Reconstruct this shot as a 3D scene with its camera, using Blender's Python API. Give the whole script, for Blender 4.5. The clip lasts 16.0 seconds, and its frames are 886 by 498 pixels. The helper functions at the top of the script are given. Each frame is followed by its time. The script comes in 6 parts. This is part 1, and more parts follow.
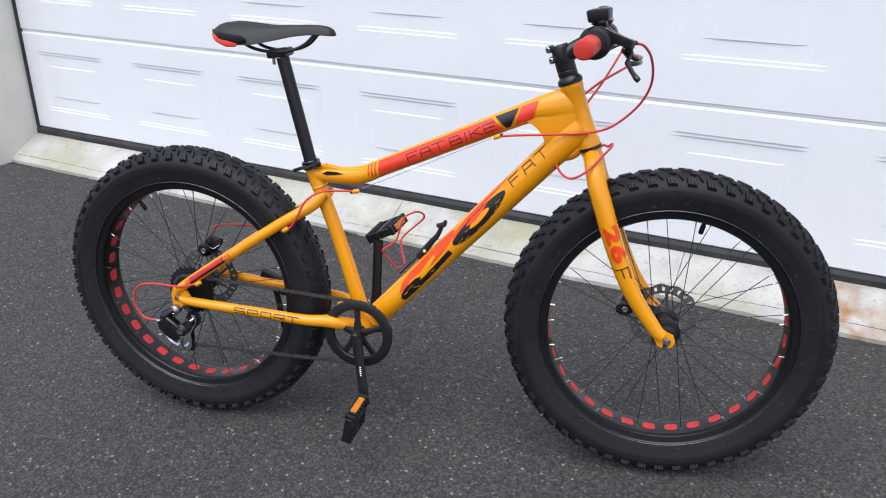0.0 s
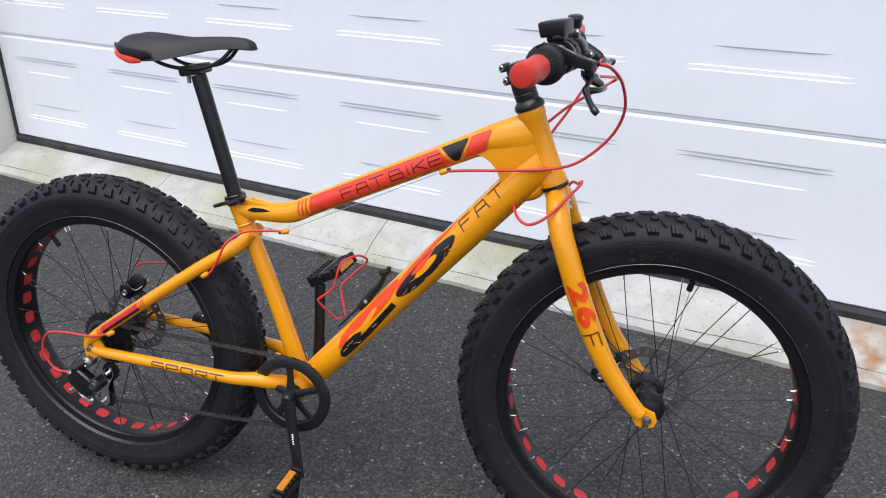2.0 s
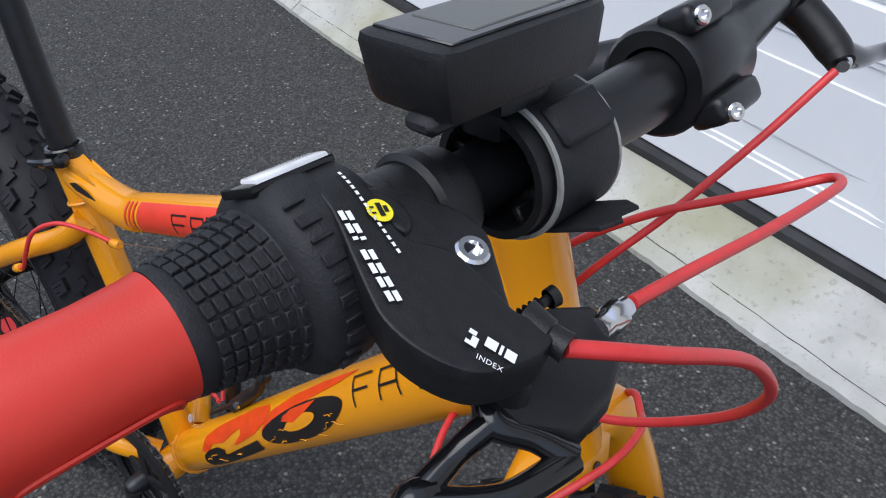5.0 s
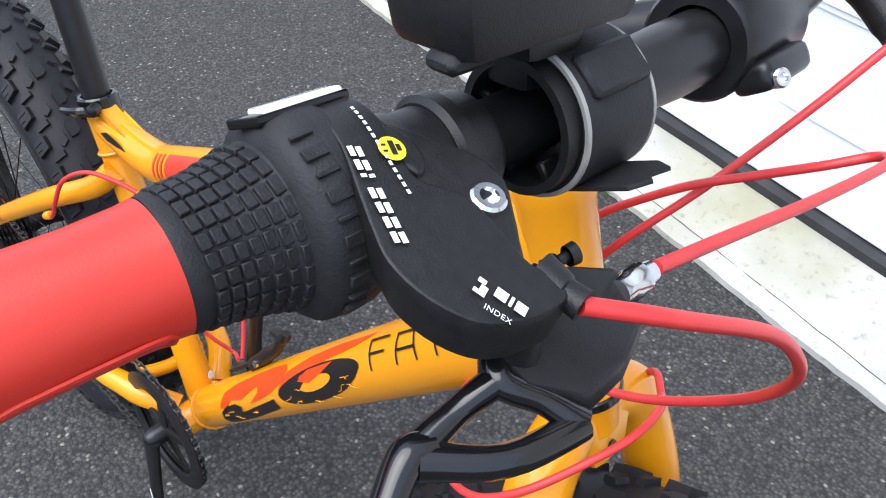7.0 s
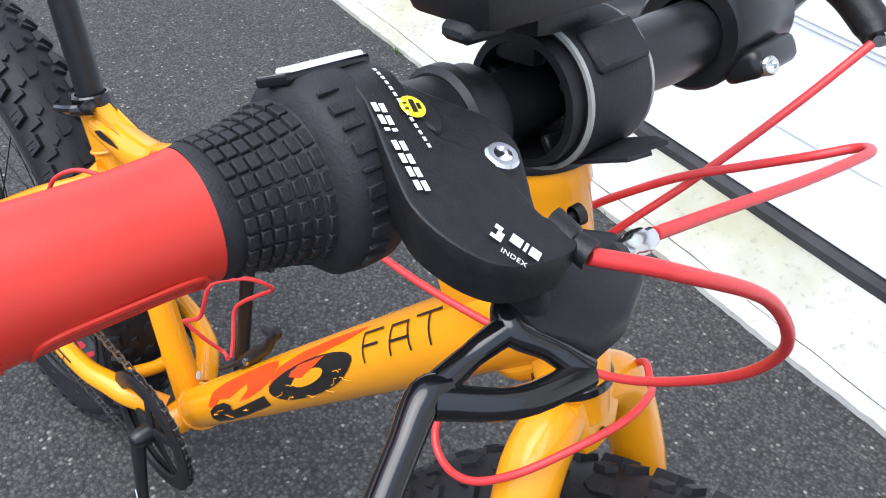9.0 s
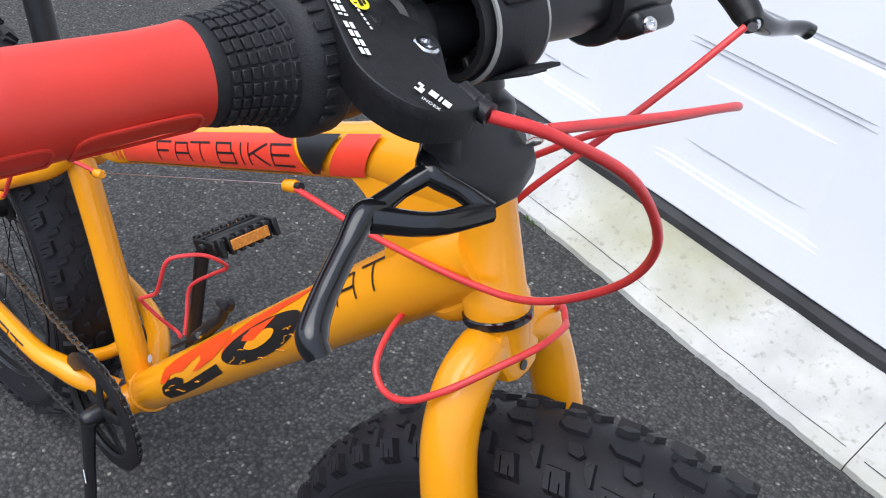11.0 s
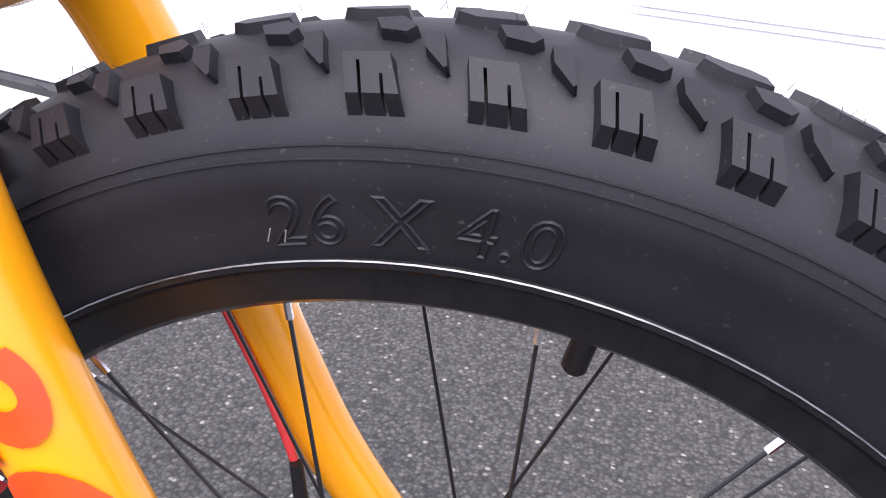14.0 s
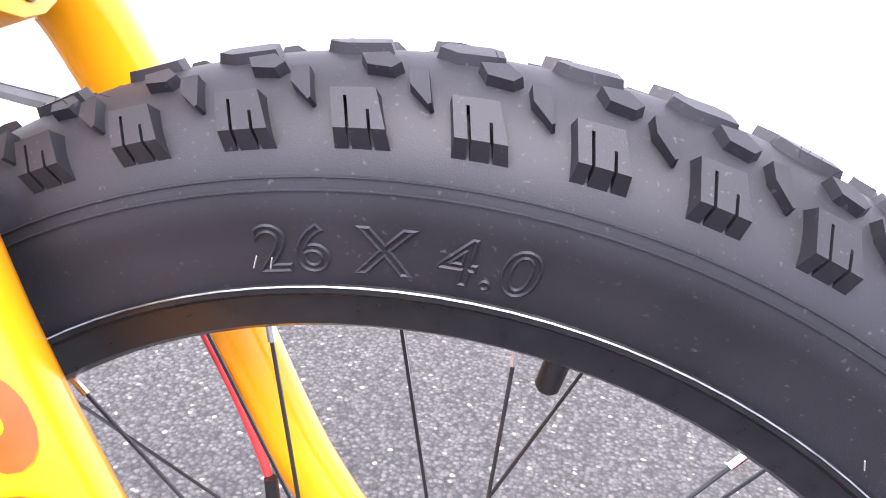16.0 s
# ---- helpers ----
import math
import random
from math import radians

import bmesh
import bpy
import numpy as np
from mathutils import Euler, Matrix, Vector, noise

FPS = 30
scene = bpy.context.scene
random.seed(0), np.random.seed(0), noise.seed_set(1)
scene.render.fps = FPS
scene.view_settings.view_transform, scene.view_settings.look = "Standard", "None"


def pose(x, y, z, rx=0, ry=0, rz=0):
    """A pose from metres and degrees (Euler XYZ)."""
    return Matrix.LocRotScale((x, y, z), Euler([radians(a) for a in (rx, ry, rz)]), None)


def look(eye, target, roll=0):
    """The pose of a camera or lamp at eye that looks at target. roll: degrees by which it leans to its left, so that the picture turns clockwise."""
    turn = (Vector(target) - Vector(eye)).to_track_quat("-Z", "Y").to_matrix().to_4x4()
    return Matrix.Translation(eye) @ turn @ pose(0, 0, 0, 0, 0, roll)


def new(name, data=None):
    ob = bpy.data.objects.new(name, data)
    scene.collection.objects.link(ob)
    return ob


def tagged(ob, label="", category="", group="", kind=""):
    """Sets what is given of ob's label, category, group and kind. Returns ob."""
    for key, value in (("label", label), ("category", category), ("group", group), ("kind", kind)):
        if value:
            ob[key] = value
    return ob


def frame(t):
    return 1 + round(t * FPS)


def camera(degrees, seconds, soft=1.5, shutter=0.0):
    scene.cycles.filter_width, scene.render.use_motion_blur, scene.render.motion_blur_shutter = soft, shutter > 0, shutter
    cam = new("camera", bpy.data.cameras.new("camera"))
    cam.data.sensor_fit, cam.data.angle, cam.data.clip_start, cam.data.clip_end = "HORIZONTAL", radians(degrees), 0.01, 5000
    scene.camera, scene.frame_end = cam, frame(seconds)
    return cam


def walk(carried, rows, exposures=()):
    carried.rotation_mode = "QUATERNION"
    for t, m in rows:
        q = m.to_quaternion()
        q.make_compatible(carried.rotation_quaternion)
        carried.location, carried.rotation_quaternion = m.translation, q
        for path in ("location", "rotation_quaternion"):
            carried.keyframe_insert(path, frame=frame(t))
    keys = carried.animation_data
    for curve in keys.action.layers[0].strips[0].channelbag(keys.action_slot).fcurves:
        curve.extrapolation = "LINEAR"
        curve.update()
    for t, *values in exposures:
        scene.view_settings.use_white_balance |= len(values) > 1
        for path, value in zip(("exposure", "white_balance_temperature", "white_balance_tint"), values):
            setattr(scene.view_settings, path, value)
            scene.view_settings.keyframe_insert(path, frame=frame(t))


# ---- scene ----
EXPOSURES = [(0, 0.35, 6500, 10), (2.5, 0.23, 6500, 10), (3.5, 0.03, 6500, 10), (4.5, -0.08, 6250, 10), (5.0, 0.0, 6250, 10), (5.6, 0.2, 6250, 10), (7.5, 0.9, 6250, 10), (8.2, 0.9, 6250, 10), (10.5, 0.67, 6250, 10), (11.5, 0.38, 6380, 10), (12.5, 0.18, 6380, 10), (13.0, 0.34, 6450, 11.5), (13.5, 0.60, 6650, 15), (14.0, 1.45, 6520, 21), (14.7, 2.02, 6440, 22), (15.5, 2.48, 6500, 22), (16, 2.62, 6530, 22)]
cam = camera(58.66, 16.0, 1.1)
PATH = [
    (0, (1.0709, -1.6483, 1.2954), (0.6205, 0.1235, 0.4844), 0.65),
    (0.5, (1.0812, -1.6057, 1.2900), (0.5973, 0.1574, 0.4791), 0.38),
    (1, (1.0651, -1.5632, 1.2854), (0.5816, 0.2014, 0.4777), 0.54),
    (1.5, (1.0842, -1.4773, 1.2793), (0.6028, 0.2900, 0.4761), 0.49),
    (2, (1.1644, -1.3081, 1.2828), (0.6369, 0.4381, 0.4626), 0.14),
    (2.5, (1.2498, -1.1046, 1.2964), (0.6583, 0.6026, 0.4389), -0.05),
    (3, (1.2288, -0.9149, 1.2857), (0.6408, 0.7999, 0.4409), 1.21),
    (3.5, (1.1492, -0.6808, 1.3129), (0.5372, 0.9892, 0.3984), 1.49),
    (4, (1.1090, -0.5069, 1.2778), (0.3664, 1.0671, 0.2924), 2.50),
    (4.5, (1.1226, -0.3130, 1.2408), (0.1924, 0.9995, 0.0525), 1.17),
    (5, (1.1123, -0.2712, 1.2117), (0.1360, 0.8964, -0.0858), 1.69),
    (5.2, (1.1114, -0.2647, 1.2042), (0.1206, 0.8658, -0.1149), 1.73),
    (7.5, (1.1158, -0.2651, 1.1979), (0.1064, 0.8205, -0.1448), 3.16),
    (8, (1.1210, -0.2679, 1.1978), (0.0942, 0.8240, -0.1265), 3.30),
    (8.2, (1.1189, -0.2697, 1.1971), (0.1147, 0.8443, -0.1260), 3.94),
    (10.5, (1.1581, -0.3313, 1.1887), (0.1641, 0.8586, -0.0747), 6.01),
    (11, (1.1887, -0.3470, 1.1908), (0.2441, 0.9182, -0.0367), 8.41),
    (11.5, (1.2489, -0.3677, 1.1562), (0.3734, 0.9794, -0.0350), 8.04),
    (12, (1.3400, -0.3947, 1.0799), (0.5320, 1.0365, -0.0597), 6.19),
    (12.5, (1.3526, -0.4158, 0.9859), (0.6919, 1.1548, -0.0615), 4.91),
    (13, (1.2965, -0.3510, 0.8930), (0.7588, 1.3191, -0.0670), 2.90),
    (13.5, (1.2612, -0.2888, 0.8485), (0.7649, 1.4431, -0.0199), 2.39),
    (14, (1.2314, -0.2470, 0.8387), (0.8112, 1.4481, -0.1361), 2.56),
    (14.5, (1.2196, -0.2359, 0.8352), (0.8190, 1.4484, -0.1661), 2.08),
    (15, (1.2155, -0.2382, 0.8352), (0.8440, 1.4651, -0.1449), 2.82),
    (15.5, (1.2166, -0.2427, 0.8433), (0.8825, 1.4602, -0.1509), 3.60),
    (16, (1.2245, -0.2534, 0.8509), (0.9013, 1.4692, -0.1125), 4.31),
]
walk(cam, [(t, look(eye, target, roll)) for t, eye, target, roll in PATH], exposures=EXPOSURES)

from mathutils.bvhtree import BVHTree

# ---- light ----
world = bpy.data.worlds.new("sky")
scene.world = world
world.use_nodes = True
wn = world.node_tree
sky = wn.nodes.new("ShaderNodeTexSky")
sky.sky_type, sky.sun_disc = "NISHITA", False
sky.sun_elevation, sky.sun_rotation = radians(65), radians(189)
sky.air_density, sky.dust_density, sky.ozone_density = 1.0, 5.0, 1.0
grey = wn.nodes.new("ShaderNodeMixRGB")
grey.inputs[0].default_value = 0.55
grey.inputs[2].default_value = (7.1, 8.1, 10.1, 1)
wn.links.new(sky.outputs[0], grey.inputs[1])
wn.links.new(grey.outputs[0], wn.nodes["Background"].inputs[0])
wn.nodes["Background"].inputs[1].default_value = 0.135
sun = new("sun", bpy.data.lights.new("sun", "SUN"))
sun.data.energy, sun.data.angle, sun.data.color = 2.0, radians(60), (0.97, 0.99, 1.0)
sun.matrix_world = look((0.0, -2.4, 6.0), (0.4, 0.2, 0.3))


# ---- materials ----
def material(name, color, rough=0.5, metal=0.0, scale=60.0, amount=0.15, bump=0.0, bump_scale=400.0, coat=0.0, fine=None, spec=0.5):
    m = bpy.data.materials.new(name)
    m.use_nodes = True
    n, l = m.node_tree.nodes, m.node_tree.links
    b = n["Principled BSDF"]
    b.inputs["Metallic"].default_value = metal
    b.inputs["Roughness"].default_value = rough
    b.inputs["Coat Weight"].default_value = coat
    b.inputs["Coat Roughness"].default_value = 0.08
    b.inputs["Specular IOR Level"].default_value = spec
    tc = n.new("ShaderNodeTexCoord")
    nz = n.new("ShaderNodeTexNoise")
    nz.inputs["Scale"].default_value, nz.inputs["Detail"].default_value = scale, 6
    l.new(tc.outputs["Object"], nz.inputs["Vector"])
    ramp = n.new("ShaderNodeValToRGB")
    lo = [max(0, c * (1 - amount)) for c in color] + [1]
    hi = [min(1, c * (1 + amount)) for c in color] + [1]
    ramp.color_ramp.elements[0].color, ramp.color_ramp.elements[1].color = lo, hi
    ramp.color_ramp.elements[0].position, ramp.color_ramp.elements[1].position = 0.3, 0.7
    l.new(nz.outputs[0], ramp.inputs[0])
    l.new(ramp.outputs[0], b.inputs["Base Color"])
    rr = n.new("ShaderNodeMapRange")
    rr.inputs["To Min"].default_value, rr.inputs["To Max"].default_value = max(0.02, rough - 0.08), min(1, rough + 0.08)
    l.new(nz.outputs[0], rr.inputs["Value"])
    l.new(rr.outputs[0], b.inputs["Roughness"])
    if bump:
        nb = n.new("ShaderNodeTexNoise")
        nb.inputs["Scale"].default_value, nb.inputs["Detail"].default_value = bump_scale, 3
        l.new(tc.outputs["Object"], nb.inputs["Vector"])
        bp = n.new("ShaderNodeBump")
        bp.inputs["Strength"].default_value, bp.inputs["Distance"].default_value = bump, 0.002
        l.new(nb.outputs[0], bp.inputs["Height"])
        l.new(bp.outputs[0], b.inputs["Normal"])
    return m


YELLOW = material("yellow_paint", (0.76, 0.292, 0.004), 0.24, 0, 8, 0.05, 0.02, 900, coat=0.3, spec=0.35)
WELD = material("yellow_weld", (0.74, 0.30, 0.012), 0.35, 0, 80, 0.1, 0.6, 250, coat=0.4)
RED_DECAL = material("red_decal", (0.72, 0.045, 0.02), 0.35, 0, 60, 0.08, coat=0.05)
ORANGE_DECAL = material("orange_decal", (0.74, 0.055, 0.004), 0.35, 0, 60, 0.12, coat=0.05)
BLACK_DECAL = material("black_decal", (0.008, 0.007, 0.007), 0.35, 0, 60, 0.2, coat=0.05)
BLACK_PLASTIC = material("black_plastic", (0.009, 0.009, 0.010), 0.45, 0, 300, 0.25, 0.15, 1500, spec=0.35)
BLACK_METAL = material("black_metal", (0.009, 0.009, 0.010), 0.32, 0.0, 120, 0.25, 0.03, 900, spec=0.4)
RIM_BLACK = material("rim_black", (0.006, 0.006, 0.007), 0.30, 0.0, 120, 0.25, 0.02, 900, spec=0.38)
BLACK_GLOSS = material("black_gloss", (0.006, 0.006, 0.007), 0.14, 0.0, 80, 0.2, coat=0.35, spec=0.4)
DARK_RUBBER = material("dark_rubber", (0.016, 0.016, 0.018), 0.60, 0, 200, 0.25, 0.2, 1200, spec=0.3)
CHROME = material("chrome", (0.72, 0.72, 0.74), 0.16, 1.0, 200, 0.08)
STEEL = material("steel", (0.32, 0.31, 0.30), 0.38, 1.0, 150, 0.2)
CHAIN_STEEL = material("chain_steel", (0.15, 0.148, 0.145), 0.34, 0.85, 150, 0.35)
DARK_STEEL = material("dark_steel", (0.035, 0.034, 0.034), 0.35, 0.6, 150, 0.3)
RED_CABLE = material("red_cable", (0.60, 0.035, 0.035), 0.38, 0, 100, 0.1, 0.05, 900)
RED_GRIP = material("red_grip", (0.56, 0.030, 0.017), 0.42, 0, 25, 0.10, 0.05, 1400)
RED_STRIP = material("red_rim_strip", (0.50, 0.022, 0.026), 0.6, 0, 90, 0.2)
AMBER = material("amber_reflector", (0.52, 0.18, 0.015), 0.25, 0, 300, 0.25, 0.4, 500)
WHITE_MARK = material("white_print", (0.78, 0.78, 0.78), 0.5, 0, 100, 0.05)
YELLOW_MARK = material("yellow_print", (0.80, 0.68, 0.02), 0.45, 0, 100, 0.05)
CLEAR_WINDOW = material("clear_window", (0.80, 0.80, 0.82), 0.14, 0, 60, 0.12, coat=0.6)
SCREEN = material("grey_screen", (0.10, 0.105, 0.10), 0.35, 0, 30, 0.1, coat=0.0, spec=0.3)
GREY_TRIM = material("grey_trim", (0.28, 0.28, 0.26), 0.5, 0, 90, 0.15)
SADDLE_SKIN = material("saddle_skin", (0.010, 0.010, 0.011), 0.58, 0, 90, 0.25, 0.25, 700)
SEAL = material("door_seal_rubber", (0.028, 0.028, 0.030), 0.75, 0, 12, 0.4, 0.3, 120)
WEED = material("weed_green", (0.06, 0.12, 0.025), 0.6, 0, 50, 0.4)


def dusty_rubber():
    m = material("tyre_rubber", (0.0105, 0.0102, 0.0128), 0.56, 0, 18, 0.25, 0.12, 1800, spec=0.29)
    n, l = m.node_tree.nodes, m.node_tree.links
    b = n["Principled BSDF"]
    src = b.inputs["Base Color"].links[0].from_socket
    tc = n.new("ShaderNodeTexCoord")
    sp = n.new("ShaderNodeTexNoise")
    sp.inputs["Scale"].default_value, sp.inputs["Detail"].default_value = 420, 2
    l.new(tc.outputs["Object"], sp.inputs["Vector"])
    big = n.new("ShaderNodeTexNoise")
    big.inputs["Scale"].default_value = 14
    l.new(tc.outputs["Object"], big.inputs["Vector"])
    mr = n.new("ShaderNodeMapRange")
    mr.inputs["From Min"].default_value, mr.inputs["From Max"].default_value = 0.66, 0.76
    mr.inputs["To Max"].default_value = 0.35
    l.new(sp.outputs[0], mr.inputs["Value"])
    mu = n.new("ShaderNodeMath")
    mu.operation = "MULTIPLY"
    l.new(mr.outputs[0], mu.inputs[0])
    l.new(big.outputs[0], mu.inputs[1])
    mix = n.new("ShaderNodeMixRGB")
    mix.inputs[2].default_value = (0.16, 0.15, 0.14, 1)
    l.new(mu.outputs[0], mix.inputs[0])
    l.new(src, mix.inputs[1])
    l.new(mix.outputs[0], b.inputs["Base Color"])
    return m


def asphalt():
    m = material("asphalt", (0.051, 0.051, 0.051), 0.88, 0, 3, 0.2)
    n, l = m.node_tree.nodes, m.node_tree.links
    b = n["Principled BSDF"]
    src = b.inputs["Base Color"].links[0].from_socket
    tc = n.new("ShaderNodeTexCoord")
    cells = []
    for sc in (150, 330):
        v = n.new("ShaderNodeTexVoronoi")
        v.inputs["Scale"].default_value = sc
        l.new(tc.outputs["Object"], v.inputs["Vector"])
        cells.append(v)
    # stone colours: most dark, some light
    sep = n.new("ShaderNodeSeparateColor")
    l.new(cells[0].outputs["Color"], sep.inputs[0])
    ramp = n.new("ShaderNodeValToRGB")
    els = ramp.color_ramp.elements
    els[0].position, els[0].color = 0.0, (0.022, 0.0215, 0.021, 1)
    els[1].position, els[1].color = 0.980, (0.100, 0.096, 0.089, 1)
    for p, c in ((0.50, 0.053), (0.82, 0.069)):
        e = els.new(p)
        e.color = (c, c * 0.97, c * 0.93, 1)
    e = els.new(0.998)
    e.color = (0.30, 0.285, 0.25, 1)
    l.new(sep.outputs[0], ramp.inputs[0])
    # gaps between stones
    gap = n.new("ShaderNodeMapRange")
    gap.inputs["From Min"].default_value, gap.inputs["From Max"].default_value = 0.35, 0.75
    gap.inputs["To Min"].default_value, gap.inputs["To Max"].default_value = 1.0, 0.30
    l.new(cells[0].outputs["Distance"], gap.inputs["Value"])
    mul = n.new("ShaderNodeMixRGB")
    mul.blend_type, mul.inputs[0].default_value = "MULTIPLY", 1
    l.new(ramp.outputs[0], mul.inputs[1])
    l.new(gap.outputs[0], mul.inputs[2])
    mix = n.new("ShaderNodeMixRGB")
    mix.inputs[0].default_value = 0.15
    l.new(mul.outputs[0], mix.inputs[1])
    l.new(src, mix.inputs[2])
    l.new(mix.outputs[0], b.inputs["Base Color"])
    bp = n.new("ShaderNodeBump")
    bp.inputs["Strength"].default_value, bp.inputs["Distance"].default_value = 0.8, 0.003
    bp.invert = True
    l.new(cells[0].outputs["Distance"], bp.inputs["Height"])
    b2 = n.new("ShaderNodeBump")
    b2.inputs["Strength"].default_value, b2.inputs["Distance"].default_value = 0.5, 0.0015
    b2.invert = True
    l.new(cells[1].outputs["Distance"], b2.inputs["Height"])
    l.new(bp.outputs[0], b2.inputs["Normal"])
    l.new(b2.outputs[0], b.inputs["Normal"])
    return m


def concrete():
    m = material("concrete", (0.46, 0.455, 0.43), 0.85, 0, 9, 0.16, 0.5, 160)
    n, l = m.node_tree.nodes, m.node_tree.links
    b = n["Principled BSDF"]
    src = b.inputs["Base Color"].links[0].from_socket
    tc = n.new("ShaderNodeTexCoord")
    st = n.new("ShaderNodeTexNoise")
    st.inputs["Scale"].default_value, st.inputs["Detail"].default_value = 2.4, 8
    l.new(tc.outputs["Object"], st.inputs["Vector"])
    mr = n.new("ShaderNodeMapRange")
    mr.inputs["From Min"].default_value, mr.inputs["From Max"].default_value = 0.44, 0.66
    mr.inputs["To Max"].default_value = 0.75
    l.new(st.outputs[0], mr.inputs["Value"])
    mix = n.new("ShaderNodeMixRGB")
    mix.inputs[2].default_value = (0.30, 0.29, 0.17, 1)
    l.new(mr.outputs[0], mix.inputs[0])
    l.new(src, mix.inputs[1])
    sp = n.new("ShaderNodeTexNoise")
    sp.inputs["Scale"].default_value, sp.inputs["Detail"].default_value = 60, 5
    l.new(tc.outputs["Object"], sp.inputs["Vector"])
    m2 = n.new("ShaderNodeMapRange")
    m2.inputs["From Min"].default_value, m2.inputs["From Max"].default_value = 0.58, 0.72
    m2.inputs["To Max"].default_value = 0.5
    l.new(sp.outputs[0], m2.inputs["Value"])
    mix2 = n.new("ShaderNodeMixRGB")
    mix2.inputs[2].default_value = (0.20, 0.19, 0.15, 1)
    l.new(m2.outputs[0], mix2.inputs[0])
    l.new(mix.outputs[0], mix2.inputs[1])
    # one rusty run-off stain near the end of the ramp
    off = n.new("ShaderNodeVectorMath")
    off.operation = "DISTANCE"
    off.inputs[1].default_value = (1.79, 0.92, 0.03)
    l.new(tc.outputs["Object"], off.inputs[0])
    near = n.new("ShaderNodeMapRange")
    near.inputs["From Min"].default_value, near.inputs["From Max"].default_value = 0.03, 0.26
    near.inputs["To Min"].default_value, near.inputs["To Max"].default_value = 1.0, 0.0
    l.new(off.outputs["Value"], near.inputs["Value"])
    rn = n.new("ShaderNodeMapRange")
    rn.inputs["From Min"].default_value, rn.inputs["From Max"].default_value = 0.4, 0.62
    patch = n.new("ShaderNodeTexNoise")
    patch.inputs["Scale"].default_value, patch.inputs["Detail"].default_value = 11, 7
    l.new(tc.outputs["Object"], patch.inputs["Vector"])
    l.new(patch.outputs[0], rn.inputs["Value"])
    rm = n.new("ShaderNodeMath")
    rm.operation = "MULTIPLY"
    l.new(near.outputs[0], rm.inputs[0])
    l.new(rn.outputs[0], rm.inputs[1])
    mix3 = n.new("ShaderNodeMixRGB")
    mix3.inputs[2].default_value = (0.30, 0.15, 0.055, 1)
    l.new(rm.outputs[0], mix3.inputs[0])
    l.new(mix2.outputs[0], mix3.inputs[1])
    l.new(mix3.outputs[0], b.inputs["Base Color"])
    return m


RUBBER = dusty_rubber()
ASPHALT = asphalt()
CONCRETE = concrete()
DOOR_WHITE = material("door_paint", (0.80, 0.81, 0.83), 0.42, 0, 4, 0.015, 0.12, 220)
WALL_PAINT = material("wall_render", (0.70, 0.68, 0.61), 0.85, 0, 6, 0.05, 0.6, 180)


# ---- mesh helpers ----
def part(name, bm, mat, parent, label="", smooth=True):
    me = bpy.data.meshes.new(name)
    bmesh.ops.recalc_face_normals(bm, faces=bm.faces)
    bm.to_mesh(me)
    bm.free()
    me.materials.append(mat)
    if smooth:
        me.shade_smooth()
        me.set_sharp_from_angle(angle=radians(38))
    ob = new(name, me)
    ob.parent = parent
    return tagged(ob, label)


def V(*a):
    return Vector(a)


def spline(pts, k=6):
    """Catmull-Rom through the points."""
    pts = [Vector(p) for p in pts]
    if len(pts) < 3:
        return pts
    q = [pts[0] * 2 - pts[1]] + pts + [pts[-1] * 2 - pts[-2]]
    out = []
    for i in range(1, len(q) - 2):
        a, b, c, d = q[i - 1:i + 3]
        for j in range(k):
            t = j / k
            out.append(0.5 * (2 * b + (c - a) * t + (2 * a - 5 * b + 4 * c - d) * t * t + (3 * b - a - 3 * c + d) * t ** 3))
    out.append(pts[-1])
    return out


def sweep(bm, pts, radii, n=14, side=V(0, -1, 0), caps=True, flat=1.0):
    """A tube along pts; radii one number, or one a point; flat squeezes it along side."""
    pts = [Vector(p) for p in pts]
    if not isinstance(radii, (list, tuple)):
        radii = [radii] * len(pts)
    if len(radii) != len(pts):
        xs = np.linspace(0, 1, len(radii))
        radii = list(np.interp(np.linspace(0, 1, len(pts)), xs, radii))
    if isinstance(flat, (list, tuple)):
        flat = list(np.interp(np.linspace(0, 1, len(pts)), np.linspace(0, 1, len(flat)), flat))
    else:
        flat = [flat] * len(pts)
    rings, last = [], None
    for i, p in enumerate(pts):
        t = (pts[min(i + 1, len(pts) - 1)] - pts[max(i - 1, 0)]).normalized()
        s = (last if last is not None else side)
        s = s - t * s.dot(t)
        if s.length < 1e-4:
            s = t.orthogonal()
        s.normalize()
        last = s
        u = t.cross(s)
        r = radii[i]
        rings.append([bm.verts.new(p + s * (math.cos(a) * r * flat[i]) + u * (math.sin(a) * r)) for a in (2 * math.pi * k / n for k in range(n))])
    for a, b in zip(rings, rings[1:]):
        for k in range(n):
            bm.faces.new((a[k], a[(k + 1) % n], b[(k + 1) % n], b[k]))
    if caps:
        bm.faces.new(rings[0][::-1])
        bm.faces.new(rings[-1])
    return bm


def tube(pts, radii, n=14, smooth_path=True, **kw):
    bm = bmesh.new()
    if smooth_path and len(pts) > 2:
        k = 6
        if isinstance(radii, (list, tuple)) and len(radii) == len(pts):
            xs = np.arange(len(pts))
            radii = list(np.interp(np.linspace(0, len(pts) - 1, (len(pts) - 1) * k + 1), xs, radii))
        pts = spline(pts, k)
    return sweep(bm, pts, radii, n, **kw)


def lathe(profile, origin, axis, n=32, ref=None, closed=False):
    """Turns (distance along axis, radius) pairs about an axis."""
    bm = bmesh.new()
    return lathe_into(bm, profile, origin, axis, n, ref, closed)


